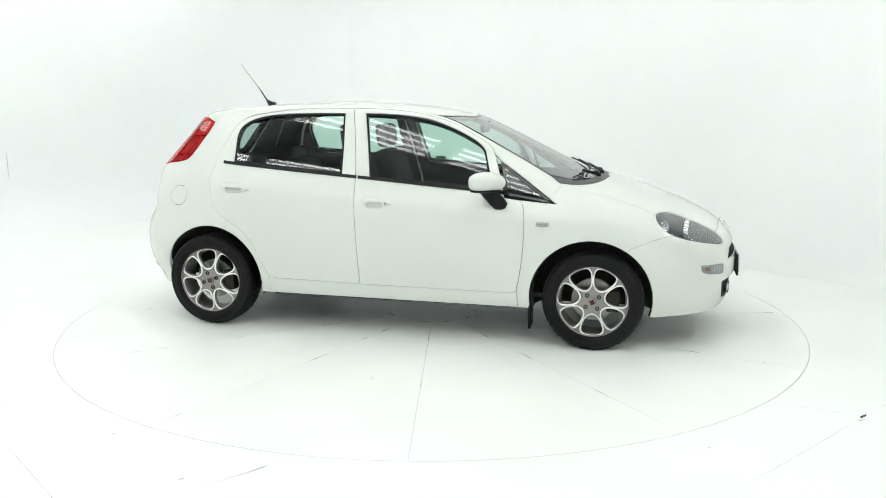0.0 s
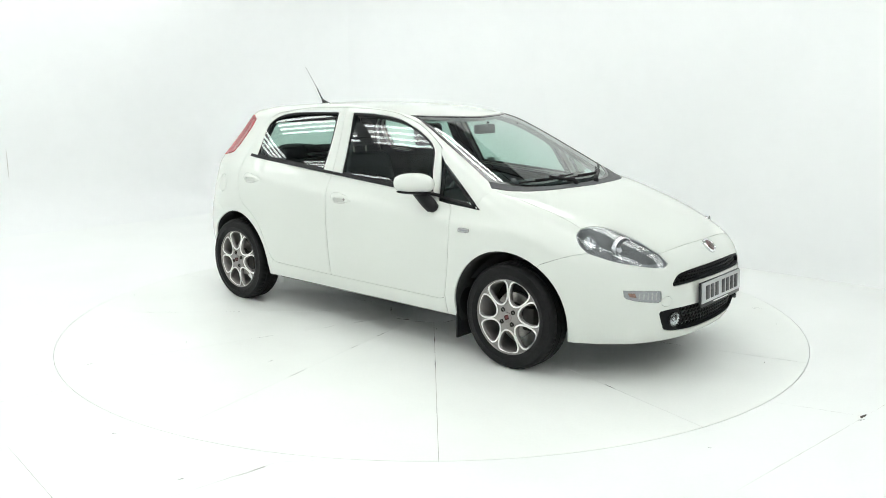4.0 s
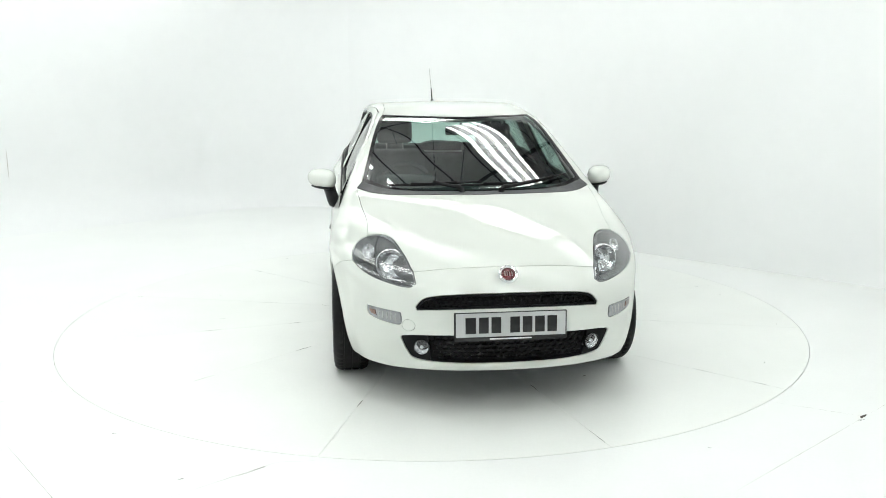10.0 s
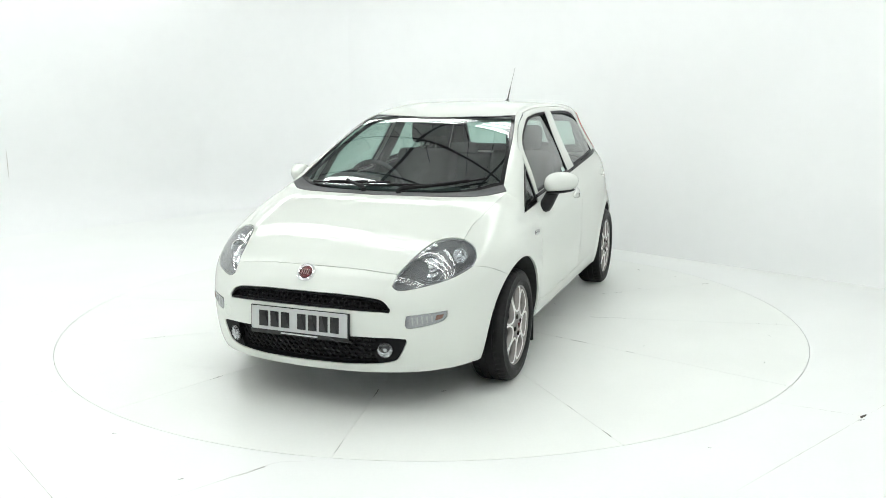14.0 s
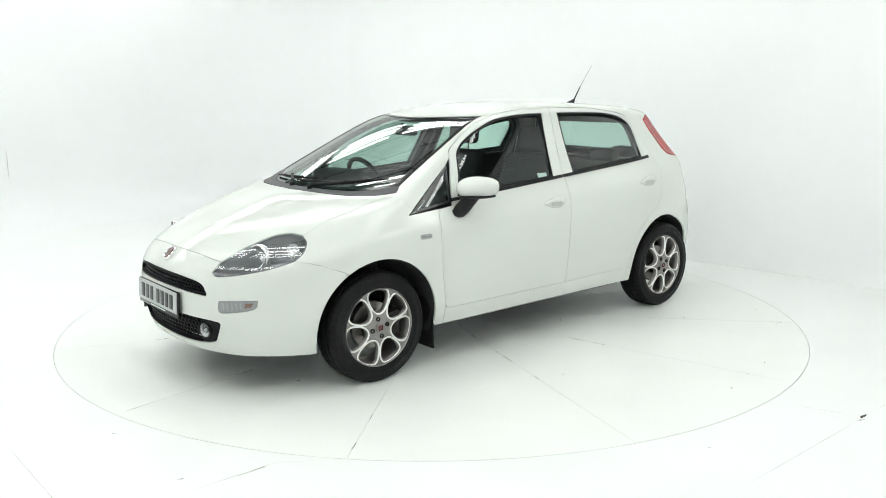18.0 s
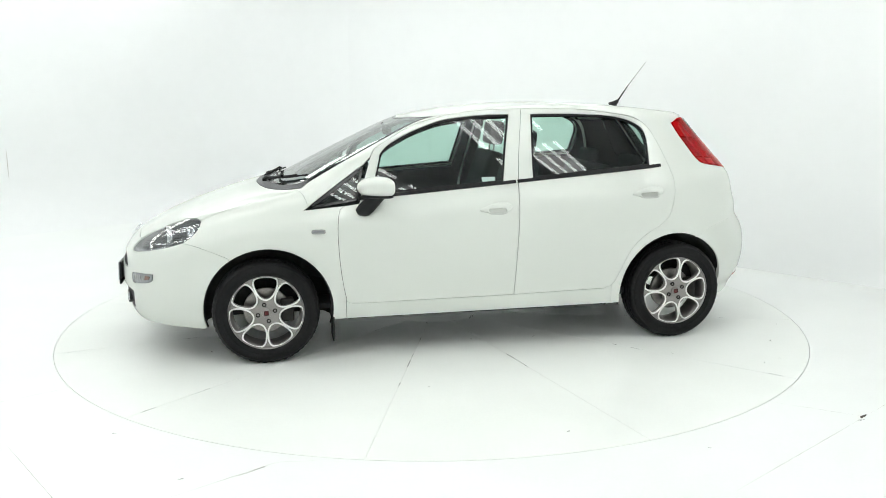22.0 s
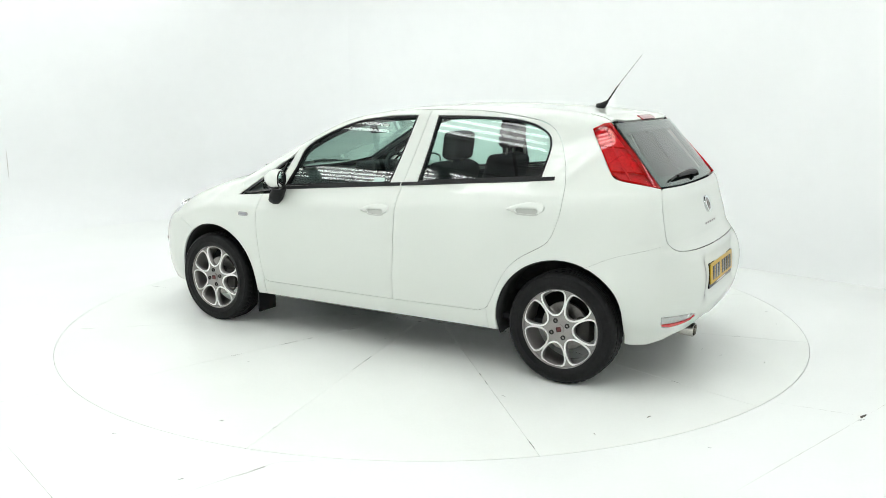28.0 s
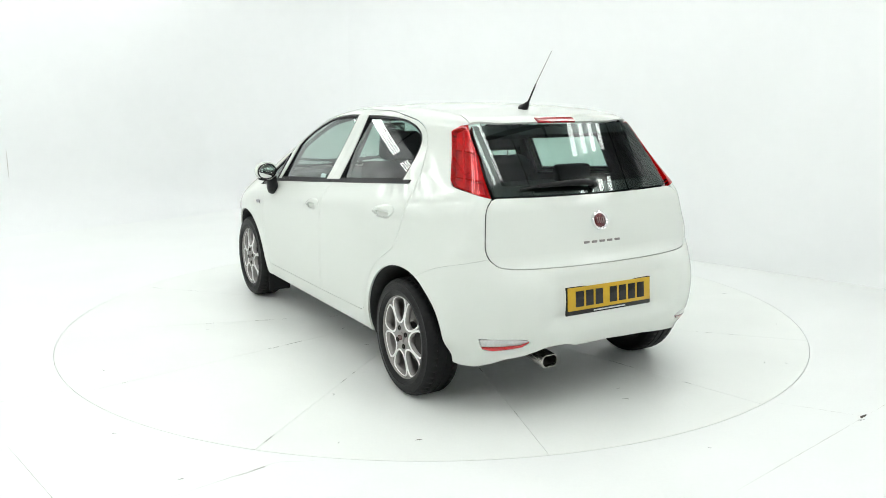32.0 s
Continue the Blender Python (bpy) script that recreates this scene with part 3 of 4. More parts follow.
FUEL = D(*[(56.4 + 4.5 * math.cos(a), .858 + .067 * math.sin(a)) for a in np.linspace(0, 2 * math.pi, 28)[:-1]])
seam = lambda q: q[:, 1] > 1.3505
panel("rear_wing", quarter, on_rear, PAINT, car, gap=.0005, weld=seam, label="white rear wing")
wing = panel("rear_wing", quarter, on_rear, PAINT, car, [FUEL], gap=.0005, weld=seam, flip=True, label="white rear wing with a fuel flap")
panel("fuel_flap", FUEL, on_rear, PAINT, wing, gap=.003, flip=True, label="round white fuel flap")
sill = np.concatenate([P((-.835, .24), (.803, .235), (.801, .361)), FRONT_DOOR_EDGE[:12][::-1], FRONT_DOOR_FOOT[:1], P((-.779, .342), (-.829, .363))])
both("sill", sill, on_side, PAINT, car, gap=.001, label="white sill", thick=.05)
rear_half = np.concatenate([GATE_SIDE[::-1][:22], REAR_SEAM[::-1][1:], side_in(to_rear, rear_arc(115, 190)), D((50.6, .243), (48.7, .235), (43.8, .237), (38.7, .260), (34.5, .286))])
REAR_FOOT = D((27.4, .300), (16, .320), (0, .330))
NOTCH = curve(D((29.5, .300), (26, .318), (22.5, .337), (17, .341), (14.5, .335), (12.5, .324)))
REFLECTOR = curve(D((41.8, .397), (35.9, .400), (30.5, .398), (27.9, .381), (30.1, .354), (38.0, .334), (40.9, .341), (41.8, .397)), 3)[:-1]
rear_outline = np.concatenate([rear_half, NOTCH, REAR_FOOT[-1:], REAR_FOOT[:-1][::-1] * [-1, 1], rear_half[::-1] * [-1, 1]])
panel("rear_bumper", rear_outline, on_rear, PAINT, car, [REFLECTOR, REFLECTOR * [-1, 1]], gap=.0004, thick=.02, label="white rear bumper")

# tailgate
GATE_GLASS = np.concatenate([D((0, 1.371), (20, 1.371), (40, 1.370)), D((51.2, 1.369), (44.2, 1.219), (38.4, 1.050)), curve(D((38.0, 1.047), (20, 1.041), (0, 1.040)))])
gate_panel = np.concatenate([GATE_GLASS[-13:][::-1] - [0, .004], GATE_SIDE[1:]])
tailgate = panel("tailgate", mirrored(gate_panel), on_rear, PAINT, car, gap=.0036, label="white tailgate")
gg = mirrored(GATE_GLASS)
panel("rear_window", gg, on_rear, GLASS_DARK, tailgate, out=-.001, thick=0, gap=.0015, even_out=rear_pane, label="dark rear window")
panel("window_border", gg, on_rear, GLOSS_BLACK, tailgate, [ring([tuple(q) for q in even(shrink(even(gg, .02), .05), .13)], 4)], out=-.006, thick=.03, gap=.001, even_out=rear_pane, label="black glass border")

# doors, their windows and trims
FRONT_GLASS = np.concatenate([P((.655, .950), (.605, 1.06)), curve(P((.575, 1.165), (.555, 1.195), (.50, 1.238), (.371, 1.302), (.198, 1.362), (.03, 1.386), (-.10, 1.395), (-.232, 1.398))), P((-.150, 1.008))])
REAR_GLASS = np.concatenate([P((-.372, 1.398), (-.337, 1.024), (-1.098, 1.086)), curve(P((-1.112, 1.20), (-1.112, 1.255), (-1.085, 1.312), (-1.00, 1.358), (-.86, 1.386), (-.655, 1.397), (-.40, 1.399)))])
front_door = np.concatenate([FRONT_DOOR_FOOT, FRONT_DOOR_EDGE[1:], FRONT_DOOR_FRAME, DOOR_SPLIT[::-1][1:-1]])
rear_door = np.concatenate([DOOR_SPLIT, REAR_DOOR_EDGE[1:]])


def belt(x0, x1):
    lo = lambda x: .929 - .0795 * (x - .623) if x < .75 else .919 - .155 * (x - .75)
    a = P(*[(x, lo(x)) for x in np.linspace(x0, x1, 12)])
    b = P(*[(x, lo(x) + .019) for x in np.linspace(x1, x0, 12)])
    return np.concatenate([a, b])


QUARTER = P((1.026, .874), (.722, .918), (.668, 1.120))
doors = {}
for f in (False, True):
    fd = panel("front_door", front_door, on_side, PAINT, car, [FRONT_GLASS], gap=.0018, flip=f, label="white front door")
    rd = panel("rear_door", rear_door, on_side, PAINT, car, [REAR_GLASS], gap=.0018, flip=f, label="white rear door")
    doors[f] = fd, rd
    for d, g in ((fd, FRONT_GLASS), (rd, REAR_GLASS)):
        panel("window_seal", g, on_side, PLASTIC, d, [shrink(even(g, .02), .011)], out=-.003, gap=.0005, flip=f, label="black rubber window seal")
        panel("window", shrink(even(g, .02), .008), on_side, SIDE_GLASS, d, out=-.009, even_out=side_pane, thick=0, gap=0, flip=f, label="green-tinted window")
    panel("belt_trim", belt(-.228, .715), on_side, PLASTIC, fd, out=.006, gap=.001, thick=.014, flip=f, label="black belt trim")
    panel("belt_trim", belt(-1.174, -.236), on_side, PLASTIC, rd, out=.006, gap=.001, thick=.014, flip=f, label="black belt trim")
    qp = panel("quarter_window_frame", QUARTER, on_side, GLOSS_BLACK, car, [shrink(even(QUARTER, .02), .018)], gap=.002, out=.001, flip=f, label="black frame of the small front window")
    panel("quarter_window", shrink(even(QUARTER, .02), .016), on_side, SIDE_GLASS, qp, out=-.006, even_out=side_pane, gap=0, thick=0, flip=f)

# windscreen and cowl
ws = np.concatenate([WS_FOOT, WS_EDGE[1:], WS_TOP[1:]])
screen = panel("windscreen", mirrored_top(ws), on_top, GLASS, car, gap=.006, thick=0, out=-.002, label="green-tinted windscreen")
wsm = even(mirrored_top(ws), .02)
panel("windscreen_seal", wsm, on_top, GLOSS_BLACK, screen, [shrink(wsm, .024)], gap=.001, thick=.006, label="black windscreen seal")
cowl = np.concatenate([COWL_EDGE, WS_FOOT[::-1]])
panel("cowl", mirrored_top(cowl), on_top, GREY_PLASTIC, car, gap=.002, out=.002, label="grey plastic cowl below the windscreen")


# lamps
def chrome_bowl(name, at, aim, r, depth, parent, label):
    """A mirror bowl with its bulb, mouth towards aim."""
    m = Matrix.Translation(at) @ Vector(aim).to_track_quat("Z", "Y").to_matrix().to_4x4()
    prof = [(r * 1.06, .004), (r, .006), (r * .95, -.004), (r * .75, -depth * .55), (r * .4, -depth * .9), (.012, -depth)]
    b = part(name, lathe(prof, 30, m), LAMP_MIRROR, parent, label, smooth=False)
    part("bezel", lathe([(r * .98, -.002), (r * 1.0, .004), (r * 1.07, .005), (r * 1.10, .0), (r * 1.10, -.02)], 36, m), CHROME, b, "chrome bezel ring")
    part("bulb", lathe([(0, -.012), (.011, -.016), (.013, -.03), (.011, -depth)], 14, m), CHROME, b)
    return b


LAMP_LINE = np.concatenate([LAMP_LOW, LAMP_BACK[1:], LAMP_TOP[1:]])
for f in (False, True):
    s = -1 if f else 1
    lens = panel("headlamp", LAMP_LINE, on_front, LAMP_GLASS, car, flip=f, gap=.003, thick=.004, label="clear almond-shaped headlamp lens")
    inner = shrink(even(LAMP_LINE, .012), .004)

    def deep(v, o=inner):
        d = np.array([np.min(np.hypot(*(o - q).T)) for q in v])
        return -.095 * np.clip(d / .05, 0, 1) ** .7
    panel("housing", inner, on_front, LAMP_BOWL, lens, flip=f, gap=0, thick=0, step=.014, bulge=deep, out=-.006, label="grey headlamp housing")
    panel("rim", LAMP_LINE, on_front, LAMP_RIM, lens, [shrink(even(LAMP_LINE, .01), .008)], flip=f, gap=.002, thick=.02, out=-.004, label="grey metallic headlamp rim")
    for at, r, depth, aim, name, label in (((1.805, .540, .700), .068, .042, (.95, .26, .08), "main_reflector", "round chrome main reflector"), ((1.655, .640, .738), .034, .026, (.80, .56, .20), "turn_reflector", "small chrome side reflector")):
        chrome_bowl(name, P(at)[0] * [1, s, 1], (aim[0], s * aim[1], aim[2]), r, depth, lens, label)
    ind = panel("front_indicator", INDICATOR, on_front, DIM_LENS, car, flip=f, gap=.004, out=.001, thick=.01, label="clear front indicator lens")
    for k in range(5):
        panel("lens_rib", D((31.8 + 1.35 * k, .502), (32.2 + 1.35 * k, .502), (32.3 + 1.35 * k, .463 + .0022 * k), (31.9 + 1.35 * k, .463 + .0022 * k)), on_front, CLEAR_LENS, ind, flip=f, gap=0, out=.0022, thick=.001)
    # the bulb's amber reflection, painted as a patch near the lens's outer end
    amber = D((41.4, .508), (38.6, .507), (38.0, .474), (40.6, .481))
    panel("amber_end", amber, on_front, AMBER_REFLECTION, ind, flip=f, gap=.004, out=.004, thick=.004, label="amber patch for the bulb's reflection in the indicator")
    panel("surround", INDICATOR, on_front, DIM_LENS, ind, [shrink(even(INDICATOR, .01), .0045)], flip=f, gap=0, out=-.003, thick=.012)
    # tail lamps: three bands of one lens
    t = empty("tail_lamp", parent=car)
    outer = lambda z: np.interp(z, [1.10, 1.21, 1.338, 1.366], [54.8, 57.0, 60.6, 56.0])
    inner_ = lambda z: np.interp(z, [1.04, 1.219, 1.37], [39.2, 44.9, 52.0])
    full = ring([q for q in TAIL_LAMP], 1)
    panel("lens", full, on_rear, TAIL_GLASS, t, flip=f, gap=.002, out=.004, thick=.018, label="clear red outer lens")
    panel("lens_edge", full, on_rear, RED_LENS, t, [shrink(even(full, .012), .012)], flip=f, gap=.003, out=.001, thick=.03, label="solid red lens edge")
    panel("lamp_back", full, on_rear, TAIL_BOWL, t, flip=f, gap=.003, out=-.040, thick=0, label="bright lamp back")
    mid_line = np.array([((inner_(z) * .42 + min(outer(z), 57.5) * .58) * ARC, z) for z in np.linspace(1.085, 1.335, 14)])
    p = on_rear(mid_line)
    p = (p - normal(p) * .012) * [1, s, 1]
    part("divider", tube(p, .006, 8), TAIL_BOWL, t, "pale divider inside the lamp")
    for z0, z1 in ((1.122, 1.132), (1.245, 1.256)):
        q = D((inner_(z0), z0 - .004), (outer(z0), z0 + .006), (outer(z1), z1 + .006), (inner_(z1), z1 - .004))
        panel("cross_rib", q, on_rear, RED_LENS, t, flip=f, gap=.0025, out=-.012, thick=.008, label="red rib inside the lamp")
    lo = D((39.2, 1.041), (45.0, 1.063), (52.5, 1.083), (54.8, 1.110), (outer(1.135), 1.135), (inner_(1.12), 1.12))
    mid = D((inner_(1.12), 1.12), (outer(1.135), 1.135), (57, 1.21), (outer(1.262), 1.262), (inner_(1.25), 1.25))
    up = D((inner_(1.25), 1.25), (outer(1.262), 1.262), (60.6, 1.338), (55.5, 1.366), (52, 1.370))
    for q, mat, label in ((lo, TAIL_BOWL, "bright lower reflector"), (mid, SMOKED_BOWL, "smoked middle reflector"), (up, PINK_BOWL, "pinkish upper reflector")):
        panel("reflector", q, on_rear, mat, t, flip=f, gap=.0006, out=-.024, thick=.015, step=.014, bulge=lambda v: -.004 * np.abs(np.sin(v[:, 0] / .016 * math.pi)), label=label)
    panel("lamp_cover", full, on_rear, CABIN_DARK, t, flip=f, gap=-.01, out=-.055, thick=.02, label="dark inner lamp cover")
    r = panel("rear_fog_lamp", REFLECTOR, on_rear, CLEAR_LENS, car, flip=f, gap=.0025, out=-.001, thick=.012, label="clear bumper lamp with a red lower strip")
    red = D((41.2, .356), (37.8, .358), (30.9, .368), (28.3, .381), (30.2, .357), (38.0, .336), (40.8, .344))
    panel("red_strip", red, on_rear, RED_LENS, r, flip=f, gap=.001, out=.003, thick=.004, label="red reflector strip")
    # side repeaters
    rep = curve(P((.990, .758), (.985, .770), (.950, .772), (.915, .770), (.910, .758), (.915, .746), (.950, .744), (.985, .746), (.990, .758)), 3)[:-1]
    sr = panel("side_repeater", rep, on_side, CLEAR_LENS, car, flip=f, gap=.001, out=.005, thick=.008, label="clear side repeater lamp")
    panel("repeater_core", shrink(rep, .0095), on_side, LAMP_RIM, sr, flip=f, gap=0, out=.0065, thick=.001)
    # front fog lamps
    fp = on_front(to_front(P((2.04, .410, .345))))[0]
    m = Matrix.Translation((fp[0] + .004, s * fp[1], fp[2])) @ Vector((.95, s * .30, 0)).to_track_quat("Z", "Y").to_matrix().to_4x4()
    fog = part("fog_lamp", lathe([(0, .007), (.020, .006), (.034, 0), (.036, -.012)], 28, m), LAMP_GLASS, car, "round clear fog lamp")
    part("fog_bowl", lathe([(.036, 0), (.029, -.008), (.013, -.012), (.009, -.003), (0, -.002)], 14, m), FOG_BOWL, fog, "mirror bowl of the fog lamp")
    part("fog_ring", lathe([(.036, .003), (.039, .004), (.0405, 0), (.0405, -.04), (.036, -.04)], 28, m), GLOSS_BLACK, fog, "thin black ring")
brake = panel("high_brake_lamp", P((-1.408, -.122), (-1.408, .122), (-1.441, .120), (-1.441, -.120)), on_top, DARK_RED_LENS, car, gap=.001, out=.009, thick=.01, label="narrow red high-level brake lamp")


# grilles
def honeycomb(outline, cell, bar, edge):
    inner = shrink(even(outline, .01), edge)
    lo, hi = inner.min(0), inner.max(0)
    holes, j = [], 0
    y = lo[1]
    while y < hi[1]:
        x = lo[0] + (j % 2) * cell / 2
        while x < hi[0]:
            h = np.array([(x + (cell - bar) / 2 * math.cos(a) * 1.12, y + (cell - bar) / 2 * math.sin(a)) for a in np.radians(np.arange(30, 390, 60))])
            if inside(inner, h).all():
                holes.append(h)
            x += cell * 1.1
        y += cell * .9
        j += 1
    return holes


UP, LOW = mirrored(GRILLE), mirrored(INTAKE)
LOW_MID = LOW[np.abs(LOW[:, 0]) < 23.5 * ARC]
for name, o, cell, label in (("upper_grille", UP, .021, "black honeycomb upper grille"), ("lower_grille", LOW_MID, .026, "black honeycomb lower grille")):
    g = panel(name, o, on_front, GRILLE_BLACK, car, honeycomb(o, cell, .006, .004), gap=.001, out=-.022, thick=.01, step=.03, label=label)
    panel("grille_back", o, on_front, UNDER, g, gap=0, out=-.05, thick=0)
    panel("grille_frame", o if o is UP else LOW, on_front, GRILLE_BLACK, g, [shrink(even(o, .012), .012 if o is UP else .006)], gap=.0015, out=-.004, thick=.03, label="black grille surround")

# badges: round, chrome rim, dark red field with pale bars
def badge(name, at, aim, r):
    m = Matrix.Translation(at) @ Vector(aim).to_track_quat("Z", "Y").to_matrix().to_4x4()
    b = part(name, lathe([(r * .72, .006), (r * .86, .010), (r, .007), (r * 1.02, -.006), (0, -.006)], 36, m), CHROME, car, "round chrome badge with a dark red field")
    part("badge_field", lathe([(0, .0075), (r * .66, .007), (r * .74, .004)], 30, m), BADGE_RED, b, "dark red field")
    for k in range(4):
        q = box((r * .09, r * .60, .003), ((k - 1.5) * r * .25, 0, .0085), .001)
        q.transform(m)
        part("badge_bar", q, STEEL, b)
    return b


front_n, rear_n = normal(P((2.054, 0, .672)))[0], normal(on_rear(D((0, .908))))[0]
badge("front_badge", meet(P((1.8, 0, .5)), P((2.2, 0, .80)))[0] + front_n * .006, front_n, .046)
badge("rear_badge", on_rear(D((0, .908)))[0] + rear_n * .006, rear_n, .048)
for k in range(5):
    y = .094 - .047 * k
    p = on_rear(to_rear(P((-1.8, y, .812))))[0]
    q = box((.004, .034, .012), tuple(p), .002)
    part("name_letter", q, STEEL, car, "grey metal bar of the model name")


# number plates: a holder, a film and plain bars for the characters
def plate(name, m, film, w=.52, h=.112):
    p = part(name, box((.012, w + .016, h + .026), (-.004, 0, -.006), .004), GLOSS_BLACK, car, "black number plate holder")
    part("plate_film", box((.006, w, h), (.006, 0, .004), .002), film, p, "reflective plate film")
    x = -w * .415
    for k, wide in enumerate((.050, .046, .046, 0, .046, .046, .046, .046)):
        if not wide:
            x += .030
            continue
        part("plate_bar", box((.0015, wide, .076), (.0102, x + wide / 2, .003), .0004), GLOSS_BLACK, p, "plain dark bar")
        x += wide + .013
    part("dealer_bar", box((.001, .20, .006), (.0027, 0, -h / 2 - .008)), WHITE_FILM, p, "small pale bar")
    p.matrix_basis = m
    return p


plate("front_plate", pose(2.122, 0, .460, 0, -3, 0), GREY_FILM)
plate("rear_plate", pose(-1.891, .004, .556, 0, -4, 180), YELLOW_FILM)


# door handles, mirrors, wipers, aerial
def almond(x0, x1, z, h, s):
    c, w = (x0 + x1) / 2, (x1 - x0) / 2
    return P(*[(c + w * math.cos(a), z + h * math.sin(a) * (.69 + .31 * math.cos(a) * s) + .008 * math.cos(a) * s) for a in np.linspace(0, 2 * math.pi, 40)[:-1]])


for f in (False, True):
    s = -1 if f else 1
    for d, x0, x1, z in ((doors[f][0], -.186, .014, .858), (doors[f][1], -1.158, -.944, .926)):
        o = almond(x0, x1, z, .043, -1)
        slot = ring([(x0 + .040, z - .020), (x0 + .062, z - .026), (x1 - .072, z - .024), (x1 - .058, z - .015), (x1 - .056, z - .007), (x1 - .072, z - .003), (x0 + .060, z - .002), (x0 + .040, z - .005)], 3)

        def dome(v, c=(x0 + x1) / 2, w=(x1 - x0) / 2, z=z):
            e = ((v[:, 0] - c) / w) ** 2 + ((v[:, 1] - z) / .045) ** 2
            return .0015 + .009 * np.clip(1 - e, 0, 1)
        h = panel("door_handle", o, on_side, PAINT, d, [slot], flip=f, gap=.0005, thick=.010, step=.009, bulge=dome, label="white door handle")
        # a grey sheet behind the slot: the hollow's shade put into its colour
        panel("grip_hollow", shrink(even(slot, .01), -.01), on_side, SLOT_SHADE, h, flip=f, gap=0, out=.0012, thick=0, label="light grey sheet for the shade in the grip slot")
        if d is doors[f][0] and f:
            part("key_lock", lathe([(0, .004), (.007, .004), (.008, 0)], 14, Matrix.Translation((-.150 + .135, s * .868, z)) @ pose(0, 0, 0, 90, 0, 0)), STEEL, h)
    # mirror: white shell, black foot, glass to the rear
    mir = empty("door_mirror", parent=car)
    bm = bmesh.new()
    bmesh.ops.create_uvsphere(bm, u_segments=28, v_segments=18, radius=1)
    for v in bm.verts:
        x, y, z = v.co
        p = lambda q, e: math.copysign(abs(q) ** e, q)
        taper = 1 - .24 * max(x, 0) ** 2
        y2, z2 = p(y, .8) * taper, p(z, .8) * taper
        x2 = (max(x, -.35) + .1) * (1 - .25 * y2)
        v.co = (.597 + .100 * x2 - .052 * y2, s * (.890 + .088 * y2), 1.006 + .060 * z2 * (1 - .12 * y2) + .004 * y2)
    bmesh.ops.recalc_face_normals(bm, faces=bm.faces[:])
    part("mirror_shell", sharpen(bm, 60), PAINT, mir, "white mirror shell")
    bm = bmesh.new()
    bmesh.ops.create_uvsphere(bm, u_segments=24, v_segments=10, radius=1)
    for v in bm.verts:
        x, y, z = v.co
        v.co = (.597 + .082 * (max(x, -.35) + .1) * (1 - .25 * y) - .052 * y, s * (.886 + .072 * y), .955 + .014 * z + .003 * y)
    bmesh.ops.recalc_face_normals(bm, faces=bm.faces[:])
    part("mirror_underside", bm, PLASTIC, mir, "black underside of the mirror shell")
    m = Matrix.Translation((.562, s * .889, 1.006)) @ pose(0, 0, 0, 0, 0, 24 * s) @ Matrix.Rotation(-math.pi / 2, 4, "Y")
    g = lathe([(0, .0), (.9, .0), (1, -.08)], 30)
    g.transform(m @ Matrix.Diagonal((.049, .076, .05, 1)))
    part("mirror_glass", g, CHROME, mir, "mirror glass")
    g = lathe([(1.0, .0), (1.06, .06), (1.12, -.1), (1.05, -.3)], 30)
    g.transform(m @ Matrix.Diagonal((.049, .076, .05, 1)))
    part("mirror_rim", g, PLASTIC, mir, "black mirror rim")
    bm = tube([(.622, s * .848, .960), (.642, s * .836, .925), (.668, s * .822, .885), (.684, s * .812, .858), (.690, s * .806, .845)], [.036, .036, .038, .034, .018], 16)
    bm.transform(Matrix.Translation((.65, 0, 0)) @ Matrix.Diagonal((1.35, 1, 1, 1)) @ Matrix.Translation((-.65, 0, 0)))
    part("mirror_foot", bm, PLASTIC, mir, "black mirror foot")
    # mud flap behind the front wheel
    part("mud_flap", box((.012, .16, .29), (.876, s * .728, .248), .005), PLASTIC, car, "black rubber mud flap")


def along_screen(pts, lift):
    q = on_top(P(*pts))
    return q + normal(q) * lift


for blade, arm, n in ((((1.09, -.50), (1.135, -.25), (1.125, .02)), ((1.225, -.10), (1.17, -.18), (1.125, -.25)), 0), (((1.155, -.16), (1.145, .2), (1.09, .38), (.985, .555)), ((1.235, .12), (1.18, .22), (1.12, .33)), 1)):
    w = empty("wiper", parent=car)
    line = along_screen(smooth_line(blade, 6), .012)
    part("blade", tube(line, .0055, 6), PLASTIC, w, "black wiper blade")
    line = along_screen(smooth_line(blade, 6), .020)
    part("bridge", tube(line[3:-3], .0065, 6), PLASTIC, w)
    a = along_screen(smooth_line(arm, 5), .026)
    a[0] -= [0, 0, .014]
    part("arm", tube(a, [.014] * 3 + [.010] * (len(a) - 3), 8), PLASTIC, w, "black wiper arm")
    part("pivot", lathe([(0, .012), (.013, .011), (.016, 0), (.016, -.03)], 18, Matrix.Translation(a[0])), PLASTIC, w)


def along_gate(pts, lift):
    q = on_rear(D(*pts))
    return q + normal(q) * lift


rw = empty("rear_wiper", parent=tailgate)
part("blade", tube(along_gate([(30.4, 1.068), (21.5, 1.082), (10, 1.088), (.7, 1.090)], .008), .006, 6), PLASTIC, rw, "black rear wiper blade")
part("arm", tube(along_gate([(24, 1.073), (12, 1.078), (4, 1.078), (-2, 1.070)], .022), [.008, .014, .016, .012], 8), PLASTIC, rw, "black rear wiper arm")
part("pivot", lathe([(0, .020), (.013, .018), (.016, 0), (.016, -.02)], 18, Matrix.Translation(along_gate([(-2, 1.066)], .012)[0]) @ Vector(rear_n).to_track_quat("Z", "Y").to_matrix().to_4x4()), PLASTIC, rw)

